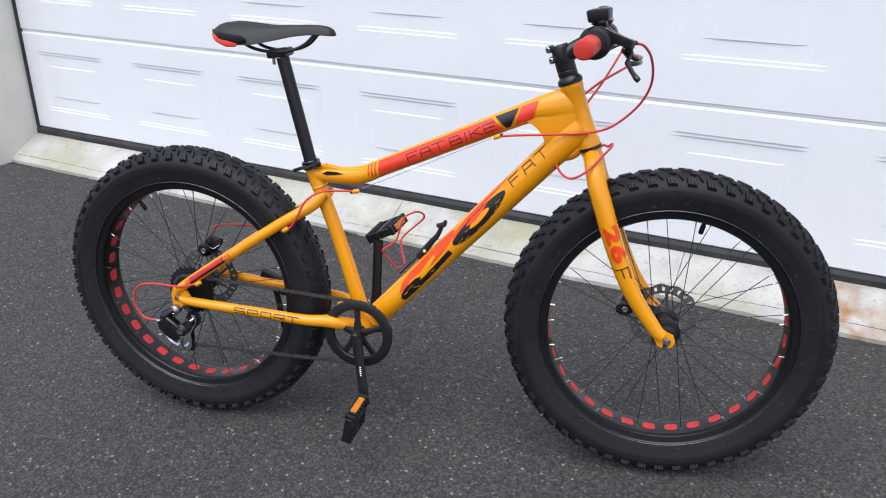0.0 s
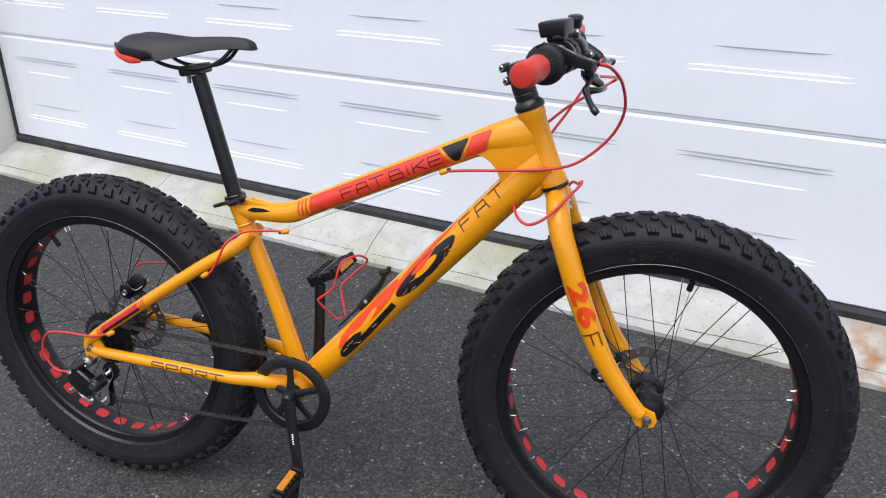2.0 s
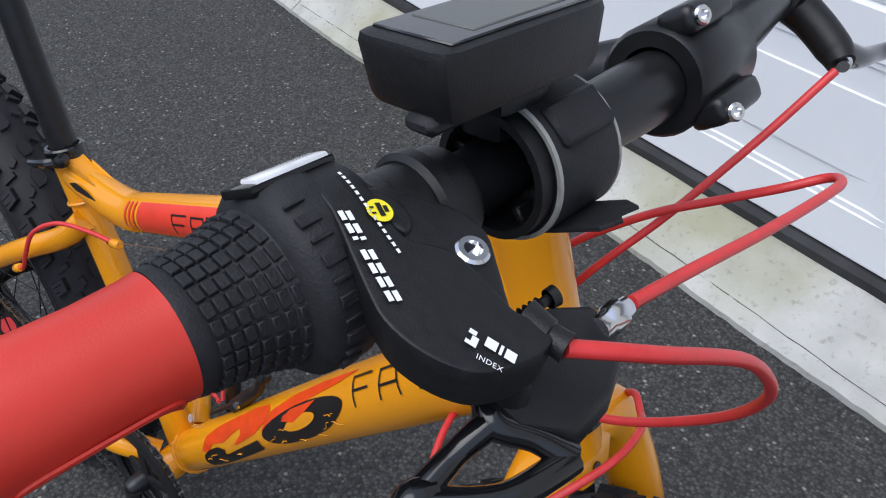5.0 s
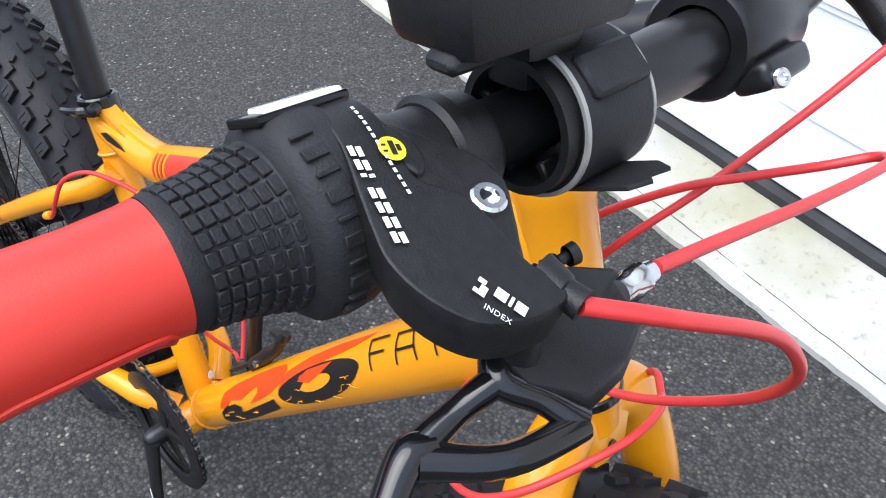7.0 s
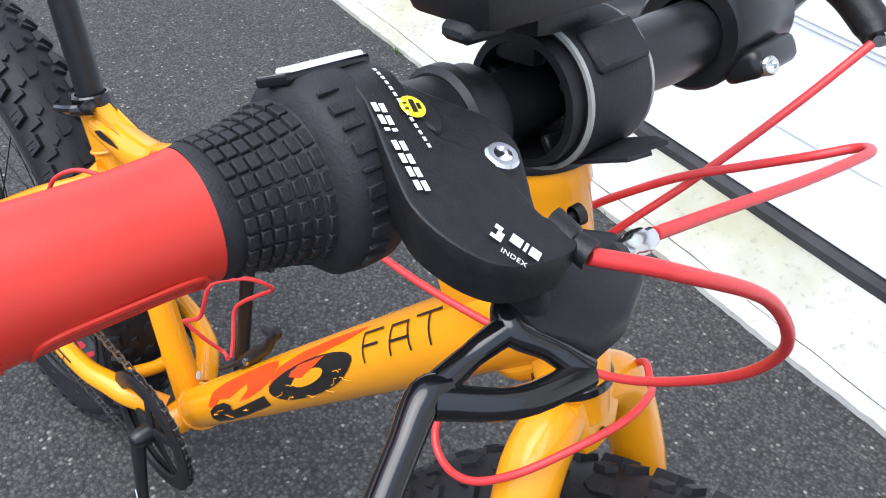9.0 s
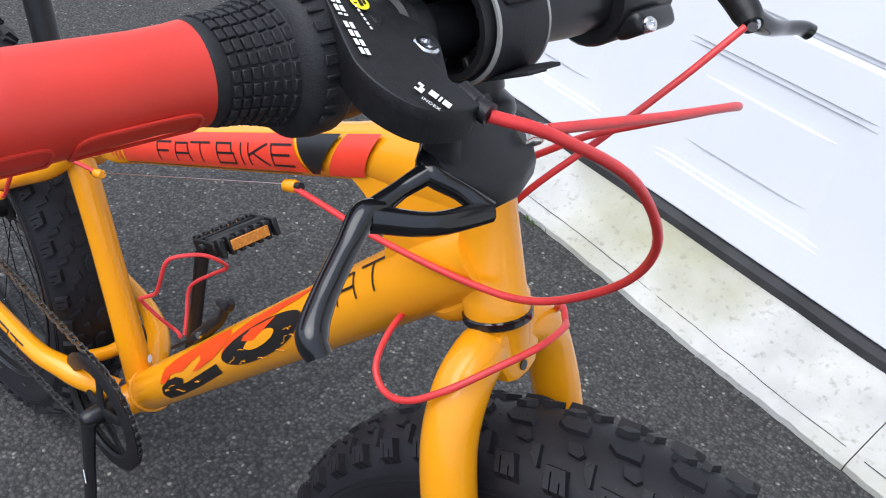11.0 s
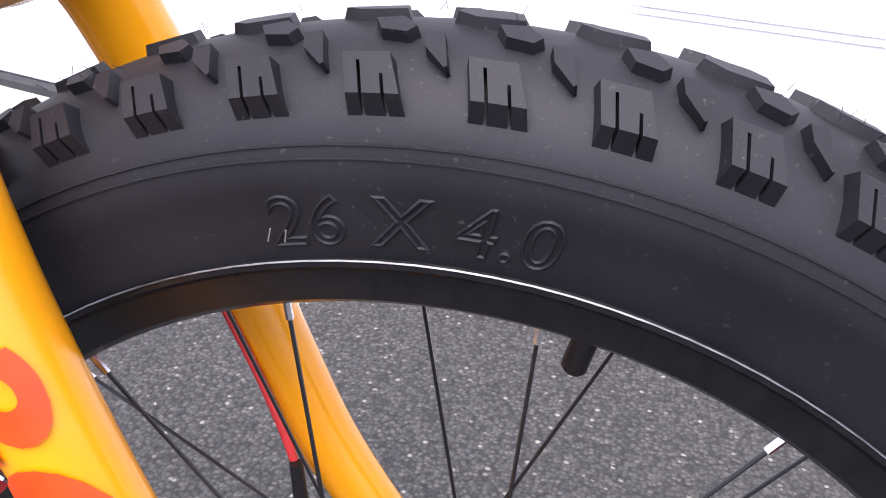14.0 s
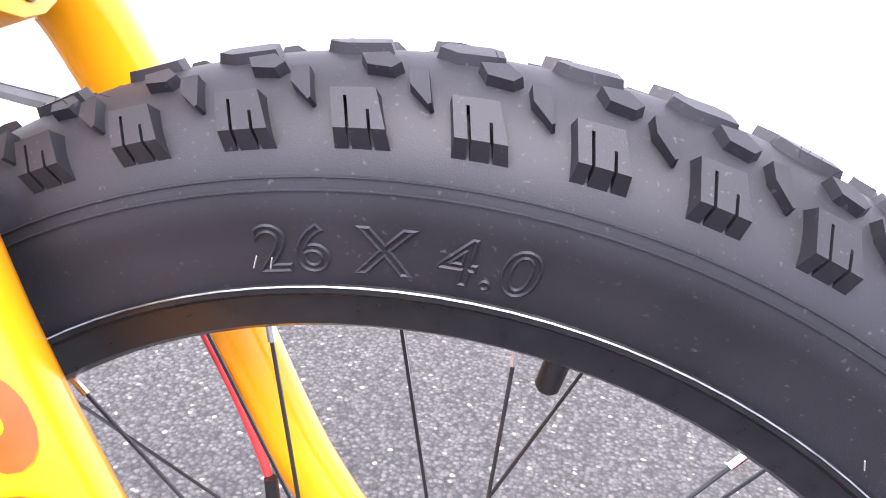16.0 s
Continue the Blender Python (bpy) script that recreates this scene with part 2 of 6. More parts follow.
def lathe_into(bm, profile, origin, axis, n=32, ref=None, closed=False):
    o, ax = Vector(origin), Vector(axis).normalized()
    s = (Vector(ref) if ref else ax.orthogonal())
    s = (s - ax * s.dot(ax)).normalized()
    u = ax.cross(s)
    rings = []
    for h, r in profile:
        if r < 1e-6:
            rings.append([bm.verts.new(o + ax * h)])
        else:
            rings.append([bm.verts.new(o + ax * h + (s * math.cos(2 * math.pi * k / n) + u * math.sin(2 * math.pi * k / n)) * r) for k in range(n)])
    pairs = list(zip(rings, rings[1:]))
    if closed:
        pairs.append((rings[-1], rings[0]))
    for a, b in pairs:
        for k in range(n):
            k2 = (k + 1) % n
            if len(a) == 1 and len(b) == 1:
                continue
            if len(a) == 1:
                bm.faces.new((a[0], b[k2], b[k]))
            elif len(b) == 1:
                bm.faces.new((a[k], a[k2], b[0]))
            else:
                bm.faces.new((a[k], a[k2], b[k2], b[k]))
    return bm


def block(size, m=Matrix(), bevel=0.0, seg=2, bm=None):
    """A box with rounded edges, placed by m."""
    own = bmesh.new()
    bmesh.ops.create_cube(own, size=1.0)
    bmesh.ops.scale(own, vec=size, verts=own.verts)
    if bevel:
        bmesh.ops.bevel(own, geom=own.edges[:], offset=bevel, segments=seg, profile=0.6, affect="EDGES")
    bmesh.ops.transform(own, matrix=m, verts=own.verts)
    if bm is None:
        return own
    return join(bm, own)


def join(bm, other):
    vs = {v: bm.verts.new(v.co) for v in other.verts}
    for f in other.faces:
        try:
            bm.faces.new([vs[v] for v in f.verts])
        except ValueError:
            pass
    other.free()
    return bm


def extrude_outline(outline, thick, m=Matrix(), bevel=0.0):
    """A plate: outline in x, y, its thickness along z from 0 to thick, placed by m."""
    bm = bmesh.new()
    lo = [bm.verts.new((x, y, 0)) for x, y in outline]
    hi = [bm.verts.new((x, y, thick)) for x, y in outline]
    bm.faces.new(lo[::-1])
    top = bm.faces.new(hi)
    n = len(lo)
    for i in range(n):
        bm.faces.new((lo[i], lo[(i + 1) % n], hi[(i + 1) % n], hi[i]))
    if bevel:
        bmesh.ops.bevel(bm, geom=[e for e in bm.edges if abs(e.verts[0].co.z - e.verts[1].co.z) < 1e-7], offset=bevel, segments=2 if bevel < 0.006 else 6, profile=0.5 if bevel > 0.006 else 0.6, affect="EDGES")
    bmesh.ops.transform(bm, matrix=m, verts=bm.verts)
    return bm


def frame_of(origin, x, y):
    """A matrix with the given x axis, y as near as can be, z their cross."""
    x = Vector(x).normalized()
    y = Vector(y)
    y = (y - x * y.dot(x)).normalized()
    z = x.cross(y)
    m = Matrix((x, y, z)).transposed().to_4x4()
    m.translation = Vector(origin)
    return m


def lettering(text, height, spacing=1.0, outline=0.0, stretch=1.0, shear=0.0, bold=0.0):
    """Flat letters as a bmesh in x, y, starting at the origin, height tall capitals."""
    cu = bpy.data.curves.new("letters", "FONT")
    cu.body, cu.size, cu.space_character, cu.shear = text, height * 1.43, spacing, shear
    cu.resolution_u, cu.offset = 4, bold
    if outline:
        cu.fill_mode, cu.bevel_depth, cu.bevel_resolution = "NONE", outline, 0
    ob = bpy.data.objects.new("letters", cu)
    scene.collection.objects.link(ob)
    dg = bpy.context.evaluated_depsgraph_get()
    me = bpy.data.meshes.new_from_object(ob.evaluated_get(dg))
    bm = bmesh.new()
    bm.from_mesh(me)
    bpy.data.objects.remove(ob)
    bpy.data.curves.remove(cu)
    bpy.data.meshes.remove(me)
    if not outline:
        bmesh.ops.triangulate(bm, faces=bm.faces)
    for v in bm.verts:
        v.co.x *= stretch
    return bm


def stroke_letters(text, height, width, gap, thick):
    """Thin single-line letters, as bars, in x, y from the origin."""
    shapes = {
        "F": [((0, 0), (0, 1)), ((0, 1), (1, 1)), ((0, .52), (.8, .52))],
        "A": [((0, 0), (.1, .95)), ((.1, .95), (.9, .95)), ((.9, .95), (1, 0)), ((.05, .42), (.95, .42))],
        "T": [((.5, 0), (.5, 1)), ((-.1, 1), (1.1, 1))],
        "B": [((0, 0), (0, 1)), ((0, 1), (.85, 1)), ((.85, 1), (.9, .55)), ((0, .52), (1, .52)), ((1, .52), (1, 0)), ((0, 0), (1, 0))],
        "I": [((.5, 0), (.5, 1))],
        "K": [((0, 0), (0, 1)), ((0, .45), (1, 1)), ((.3, .55), (1, 0))],
        "E": [((0, 0), (0, 1)), ((0, 1), (1, 1)), ((0, .52), (.9, .52)), ((0, 0), (1, 0))],
        "S": [((0, 0), (1, 0)), ((1, 0), (1, .5)), ((0, .5), (1, .5)), ((0, .5), (0, 1)), ((0, 1), (1, 1))],
        "P": [((0, 0), (0, 1)), ((0, 1), (1, 1)), ((1, 1), (1, .45)), ((0, .45), (1, .45))],
        "O": [((0, 0), (1, 0)), ((1, 0), (1, 1)), ((0, 1), (1, 1)), ((0, 0), (0, 1))],
        "R": [((0, 0), (0, 1)), ((0, 1), (1, 1)), ((1, 1), (1, .45)), ((0, .45), (1, .45)), ((.45, .45), (1, 0))],
    }
    bm = bmesh.new()
    x = 0.0
    for ch in text:
        w = width * (0.35 if ch == "I" else 1)
        for k, (a, b) in enumerate(shapes.get(ch, [])):
            p, q = V(x + a[0] * w, a[1] * height, 0.0004 + k * 4e-5), V(x + b[0] * w, b[1] * height, 0.0004 + k * 4e-5)
            d = (q - p).normalized()
            nrm = V(-d.y, d.x, 0) * thick / 2
            p, q = p - d * thick / 2, q + d * thick / 2
            steps = 4
            prev = None
            for i in range(steps + 1):
                c = p.lerp(q, i / steps)
                cur = (bm.verts.new(c + nrm), bm.verts.new(c - nrm))
                if prev:
                    bm.faces.new((prev[0], prev[1], cur[1], cur[0]))
                prev = cur
        x += w + gap if ch != " " else gap * 1.2
    return bm


class Pipe:
    """A straight round tube in the bike's plane, to lay prints on: u along it, v round it (metres, up from the near side)."""

    def __init__(self, a, b, ra, rb, lift=0.0006):
        self.a, self.b = Vector(a), Vector(b)
        self.d = (self.b - self.a).normalized()
        self.len = (self.b - self.a).length
        self.s = V(0, -1, 0)
        self.s = (self.s - self.d * self.s.dot(self.d)).normalized()
        self.u = self.s.cross(self.d)
        if self.u.z < 0:
            self.u = -self.u
        self.ra, self.rb, self.lift = ra, rb, lift

    def at(self, u, v, w=0.0):
        t = u / self.len
        r = self.ra + (self.rb - self.ra) * t
        ang = v / r
        return self.a + self.d * u + (self.s * math.cos(ang) + self.u * math.sin(ang)) * (r + self.lift + w)

    def lay(self, bm, u0, v0, scale=1.0, turn=0.0):
        c, s = math.cos(turn), math.sin(turn)
        for v in bm.verts:
            x, y = v.co.x * c - v.co.y * s, v.co.x * s + v.co.y * c
            v.co = self.at(u0 + x * scale, v0 + y * scale, v.co.z)
        return bm

    def patch(self, u0, u1, v0, v1, n=10, k=10, skew0=0.0, skew1=0.0, w=0.0):
        """A print between u0..u1 and v0..v1, whose ends lean by the skews."""
        bm = bmesh.new()
        g = [[bm.verts.new(self.at(u0 + (u1 - u0) * i / n + (skew0 + (skew1 - skew0) * i / n) * (j / k - 0.5), v0 + (v1 - v0) * j / k, w)) for j in range(k + 1)] for i in range(n + 1)]
        for i in range(n):
            for j in range(k):
                bm.faces.new((g[i][j], g[i + 1][j], g[i + 1][j + 1], g[i][j + 1]))
        return bm

    def shape(self, pts, w=0.0):
        """A print of the given (u, v) outline."""
        bm = bmesh.new()
        bm.faces.new([bm.verts.new((u, v, 0)) for u, v in pts])
        bmesh.ops.triangulate(bm, faces=bm.faces)
        for _ in range(2):
            bmesh.ops.subdivide_edges(bm, edges=bm.edges[:], cuts=1)
            bmesh.ops.triangulate(bm, faces=bm.faces)
        for v in bm.verts:
            v.co = self.at(v.co.x, v.co.y, w)
        return bm


# ---- setting ----
DN = V(0.2006, 0.9797, 0).normalized()      # out of the yard, through the door
DS = V(0.9797, -0.2006, 0).normalized()     # along the door
DOOR = 1.3934
RAMP = 1.195


def at_door(s, d, z):
    return DS * s + DN * d + V(0, 0, z)


def set_object(name, bm, mat, label, category="", kind="structure", smooth=False):
    me = bpy.data.meshes.new(name)
    bmesh.ops.recalc_face_normals(bm, faces=bm.faces)
    bm.to_mesh(me)
    bm.free()
    me.materials.append(mat)
    if smooth:
        me.shade_smooth()
        me.set_sharp_from_angle(angle=radians(35))
    return tagged(new(name, me), label, category, "", kind)


def ground_height(x, y):
    """The driveway rises a little along the bicycle and levels out at the sill."""
    d = x * DN.x + y * DN.y
    near = max(0.0, min(1.0, (RAMP - 0.06 - d) / 0.75)) * max(0.0, min(1.0, (4.0 + d) / 2.0))
    along = max(0.0, min(1.0, (2.0 - abs(x - 0.6)) / 0.8))
    return near * along * (0.0385 * x + 0.0005)


def ground():
    bm = bmesh.new()
    line = [-400, -60, -12, -6, -4] + [-3.0 + 0.12 * k for k in range(59)] + [5, 7, 12, 60, 400]
    g = [[bm.verts.new((x, y, ground_height(x, y))) for y in line] for x in line]
    for p, q in zip(g, g[1:]):
        for j in range(len(line) - 1):
            bm.faces.new((p[j], q[j], q[j + 1], p[j + 1]))
    set_object("ground", bm, ASPHALT, "dark grey asphalt driveway with coarse stones", "driveway", smooth=True)


def prism(quad, z0, z1):
    """A block over a ground outline."""
    bm = bmesh.new()
    lo = [bm.verts.new((p.x, p.y, z0)) for p in quad]
    hi = [bm.verts.new((p.x, p.y, z1)) for p in quad]
    n = len(quad)
    bm.faces.new(lo[::-1])
    bm.faces.new(hi)
    for i in range(n):
        bm.faces.new((lo[i], lo[(i + 1) % n], hi[(i + 1) % n], hi[i]))
    return bm


LEFT, RIGHT, HEAD = -2.415, 2.109, 2.30
FIRST = LEFT + 0.012     # the panels begin beside the seal
SECTION = (0.150, 0.662, 1.21, 1.758, 2.30)


def walls():
    face = 1.13
    for name, s0, s1, z0 in (("wall_left", -7.0, LEFT - 0.004, -0.05), ("wall_right", RIGHT + 0.004, 6.0, -0.05)):
        q = [at_door(s0, face, 0), at_door(s1, face, 0), at_door(s1, DOOR + 0.25, 0), at_door(s0, DOOR + 0.25, 0)]
        set_object(name, prism(q, z0, 3.1), WALL_PAINT, "cream rendered garage wall beside the door", "wall")
    q = [at_door(LEFT, face, 0), at_door(RIGHT, face, 0), at_door(RIGHT, DOOR + 0.25, 0), at_door(LEFT, DOOR + 0.25, 0)]
    set_object("wall_above_door", prism(q, HEAD + 0.004, 3.1), WALL_PAINT, "cream rendered wall above the garage door", "wall")
    # a dark gap runs down the frame of the door
    q = [at_door(LEFT, DOOR - 0.012, 0), at_door(LEFT + 0.012, DOOR - 0.012, 0), at_door(LEFT + 0.012, DOOR + 0.02, 0), at_door(LEFT, DOOR + 0.02, 0)]
    set_object("trim_door_gap", prism(q, 0.15, HEAD), SEAL, "black rubber strip down the door frame", "seal")


def ramp():
    """The sloping concrete sill, cast in slabs."""
    cuts = [LEFT - 0.004, -1.322, -0.155, 1.024, RIGHT + 0.004]
    base = tagged(new("concrete_sill"), "weathered sloping concrete sill under the garage door, lichen stained", "sill", "", "structure")
    rnd = random.Random(5)
    for s0, s1 in zip(cuts, cuts[1:]):
        bm = bmesh.new()
        n = 48
        rows = []
        for i in range(n + 1):
            s = s0 + 0.0012 + (s1 - s0 - 0.0024) * i / n
            wob = 0.003 * math.sin(7.3 * s) + rnd.uniform(-0.002, 0.002)
            lip = 0.022 + rnd.uniform(-0.0015, 0.0015)
            prof = [(RAMP + wob, -0.03), (RAMP + wob, lip * 0.7), (RAMP + 0.008 + wob * 0.6, lip), (RAMP + 0.08, 0.068 + rnd.uniform(-0.001, 0.001)), (DOOR - 0.02, 0.113), (DOOR + 0.10, 0.116), (DOOR + 0.10, -0.03)]
            rows.append([bm.verts.new(at_door(s, d, z)) for d, z in prof])
        m = len(rows[0])
        for a, b in zip(rows, rows[1:]):
            for k in range(m):
                bm.faces.new((a[k], a[(k + 1) % m], b[(k + 1) % m], b[k]))
        bm.faces.new(rows[0])
        bm.faces.new(rows[-1][::-1])
        slab = part("slab", bm, CONCRETE, base)
        # hairline crack along the front lip
        line = []
        for i in range(31):
            s = s0 + 0.02 + (s1 - s0 - 0.04) * i / 30
            d = 0.030 + 0.004 * math.sin(5.1 * s) + rnd.uniform(-0.0012, 0.0012)
            line.append(at_door(s, RAMP + d, 0.022 + (d - 0.008) * 0.6389 + 0.0007))
        part("crack", sweep(bmesh.new(), line, [rnd.uniform(0.0006, 0.0013) for _ in line], 4), SEAL, slab)


def panel_mesh(w, h, px0, px1, pz0, pz1):
    """One pressed panel of the door: a sheet whose field is sunk in two steps, with a raised middle. x along the door, y into it, z up."""

    def ease(x, a, b, soft):
        return max(0.0, min(1.0, (x - a) / soft, (b - x) / soft))

    def ramp_up(z, z0, run):
        return max(0.0, min(1.0, (z - z0) / run))

    def depth(x, z):
        run = 0.0025
        sunk = 0.0042 * (ramp_up(z, pz0, run) * (1 - ramp_up(z, pz1 - run, run)) + ramp_up(z, pz0 + 0.014, run) * (1 - ramp_up(z, pz1 - 0.014 - run, run)))
        rise = 0.0040 * ramp_up(z, pz0 + 0.072, run) * (1 - ramp_up(z, pz1 - 0.072 - run, run))
        d = sunk * ease(x, px0, px1, 0.045) - rise * ease(x, px0 + 0.065, px1 - 0.065, 0.05)
        d += 0.010 * ramp_up(z, h - 0.012, 0.010) + 0.006 * (1 - ramp_up(z, 0.0, 0.006))
        return d

    xs = sorted({0, w, px0, px0 + 0.0225, px0 + 0.045, px0 + 0.065, px0 + 0.09, px0 + 0.115, px1, px1 - 0.0225, px1 - 0.045, px1 - 0.065, px1 - 0.09, px1 - 0.115})
    zs = {0, h, 0.003, 0.006, h - 0.012, h - 0.007, h - 0.002}
    for z0 in (pz0, pz0 + 0.014, pz0 + 0.072, pz1 - 0.0025, pz1 - 0.0165, pz1 - 0.0745):
        zs |= {z0, z0 + 0.0025}
    zs = sorted(zs)
    bm = bmesh.new()
    g = [[bm.verts.new((x, depth(x, z), z)) for z in zs] for x in xs]
    for a, b in zip(g, g[1:]):
        for k in range(len(zs) - 1):
            bm.faces.new((a[k], b[k], b[k + 1], a[k + 1]))
    back = [bm.verts.new((x, 0.035, z)) for x, z in ((0, 0), (w, 0), (w, h), (0, h))]
    bm.faces.new(back[::-1])
    bm.faces.new([r[0] for r in g[::-1]] + [back[0], back[1]])
    bm.faces.new([r[-1] for r in g] + [back[2], back[3]])
    me = bpy.data.meshes.new("panel")
    bm.to_mesh(me)
    bm.free()
    me.materials.append(DOOR_WHITE)
    return me


def garage_door():
    door = tagged(new("garage_door"), "closed white sectional garage door with moulded panels", "garage door")
    period = (RIGHT - FIRST) / 7
    turn = math.atan2(DS.y, DS.x)
    lip = 0.006
    for z0, z1 in zip(SECTION, SECTION[1:]):
        h = z1 - z0 - lip
        lo = 0.102 if z0 < 0.2 else 0.146
        me = panel_mesh(period, h, 0.092, 0.092 + 0.460, lo, lo + 0.306)
        for k in range(7):
            p = new("panel", me)
            p.parent = door
            o = at_door(FIRST + k * period, DOOR, z0)
            p.matrix_basis = Matrix.Translation(o) @ Matrix.Rotation(turn, 4, "Z")
        # the groove between two sections
        bm = prism([at_door(LEFT, DOOR + 0.006, 0), at_door(RIGHT, DOOR + 0.006, 0), at_door(RIGHT, DOOR + 0.03, 0), at_door(LEFT, DOOR + 0.03, 0)], z1 - lip, z1)
        part("section_joint", bm, DOOR_WHITE, door, smooth=False)
    bm = bmesh.new()
    rows = []
    rnd = random.Random(2)
    for i in range(61):
        s = LEFT + (RIGHT - LEFT) * i / 60
        b = 0.004 * rnd.random()
        rows.append([bm.verts.new(at_door(s, d, z)) for d, z in ((DOOR - 0.004, 0.149), (DOOR - 0.012 - b, 0.136), (DOOR - 0.010 - b, 0.114), (DOOR + 0.03, 0.112), (DOOR + 0.03, 0.149))])
    for a, b in zip(rows, rows[1:]):
        for k in range(5):
            bm.faces.new((a[k], a[(k + 1) % 5], b[(k + 1) % 5], b[k]))
    part("bottom_seal", bm, SEAL, door, "black rubber seal, dusty")
    o = at_door(LEFT + 0.17, DOOR, 0.86)
    part("lock_handle", lathe([(0, 0.02), (0.012, 0.02), (0.016, 0.012), (0.03, 0.008), (0.03, 0)], o, -DN, 16), STEEL, door)


def weeds():
    """Tufts in the joint between asphalt and concrete."""
    rnd = random.Random(11)
    bm = bmesh.new()
    for s0 in (-0.36, -0.30, -0.33, 0.12, -0.8):
        for _ in range(26):
            p = at_door(s0 + rnd.gauss(0, 0.02), RAMP - 0.006 + rnd.gauss(0, 0.006), 0)
            a, h, w = rnd.uniform(0, 6.28), rnd.uniform(0.004, 0.014), rnd.uniform(0.0012, 0.003)
            d = V(math.cos(a), math.sin(a), 0)
            e = V(-d.y, d.x, 0) * w
            tip = p + d * h * 0.7 + V(0, 0, h)
            mid = p + d * h * 0.2 + V(0, 0, h * 0.6)
            vs = [bm.verts.new(x) for x in (p - e * .3, p + e * .3, mid + e, tip, mid - e)]
            bm.faces.new(vs)
    set_object("weeds", bm, WEED, "small green weeds in the joint of the driveway", "weeds", "stuff")


ground()
walls()
ramp()
garage_door()
weeds()

# ---- bicycle ----
BIKE = pose(0.0122, -0.0256, -0.0026, -3.474, -2.203, 0) @ Matrix.Diagonal((0.998, 1, 1, 1))
bike = tagged(new("fat_bike"), "yellow fat bike with red grips and cables, leaning on its stand", "bicycle")
bike.matrix_basis = BIKE
RA, FA, BB = V(-0.006, 0, 0.3690), V(1.1788, 0, 0.3705), V(0.458, 0, 0.298)
HT0, HT1 = V(0.990, 0, 0.780), V(0.944, 0, 0.912)
HAXIS = (HT1 - HT0).normalized()
STEER = Matrix.Translation(HT0) @ Matrix.Rotation(radians(3.8), 4, HAXIS) @ Matrix.Translation(-HT0)


def steered(bm):
    bmesh.ops.transform(bm, matrix=STEER, verts=bm.verts)
    return bm


# tyre: centre circle of the section, casing radius
RC, CASE, WIDE = 0.3225, 0.0402, 1.22


def tyre_point(c, th, ph, h):
    """On the tyre: th round the wheel, ph round its section (0 outermost, minus on the near side), h above the casing."""
    r = RC + (CASE + h) * math.cos(ph)
    return V(c.x + r * math.cos(th), c.y + (CASE + h) * WIDE * math.sin(ph), c.z + r * math.sin(th))


def knob(bm, c, th, ph, outline, h, flare=0.14, skirt=0.0):
    """A tread block; outline in (along, across) metres round its middle."""
    lo, hi = [], []
    for a, b in outline:
        hi.append(bm.verts.new(tyre_point(c, th + a / (RC + CASE), ph + b / CASE, h)))
        foot = b * (1 + flare) + (skirt if b * skirt > 0 else 0.0)
        lo.append(bm.verts.new(tyre_point(c, th + a * (1 + flare) / (RC + CASE), ph + foot / CASE, -0.001)))
    n = len(hi)
    bm.faces.new(hi)
    for i in range(n):
        bm.faces.new((lo[i], lo[(i + 1) % n], hi[(i + 1) % n], hi[i]))


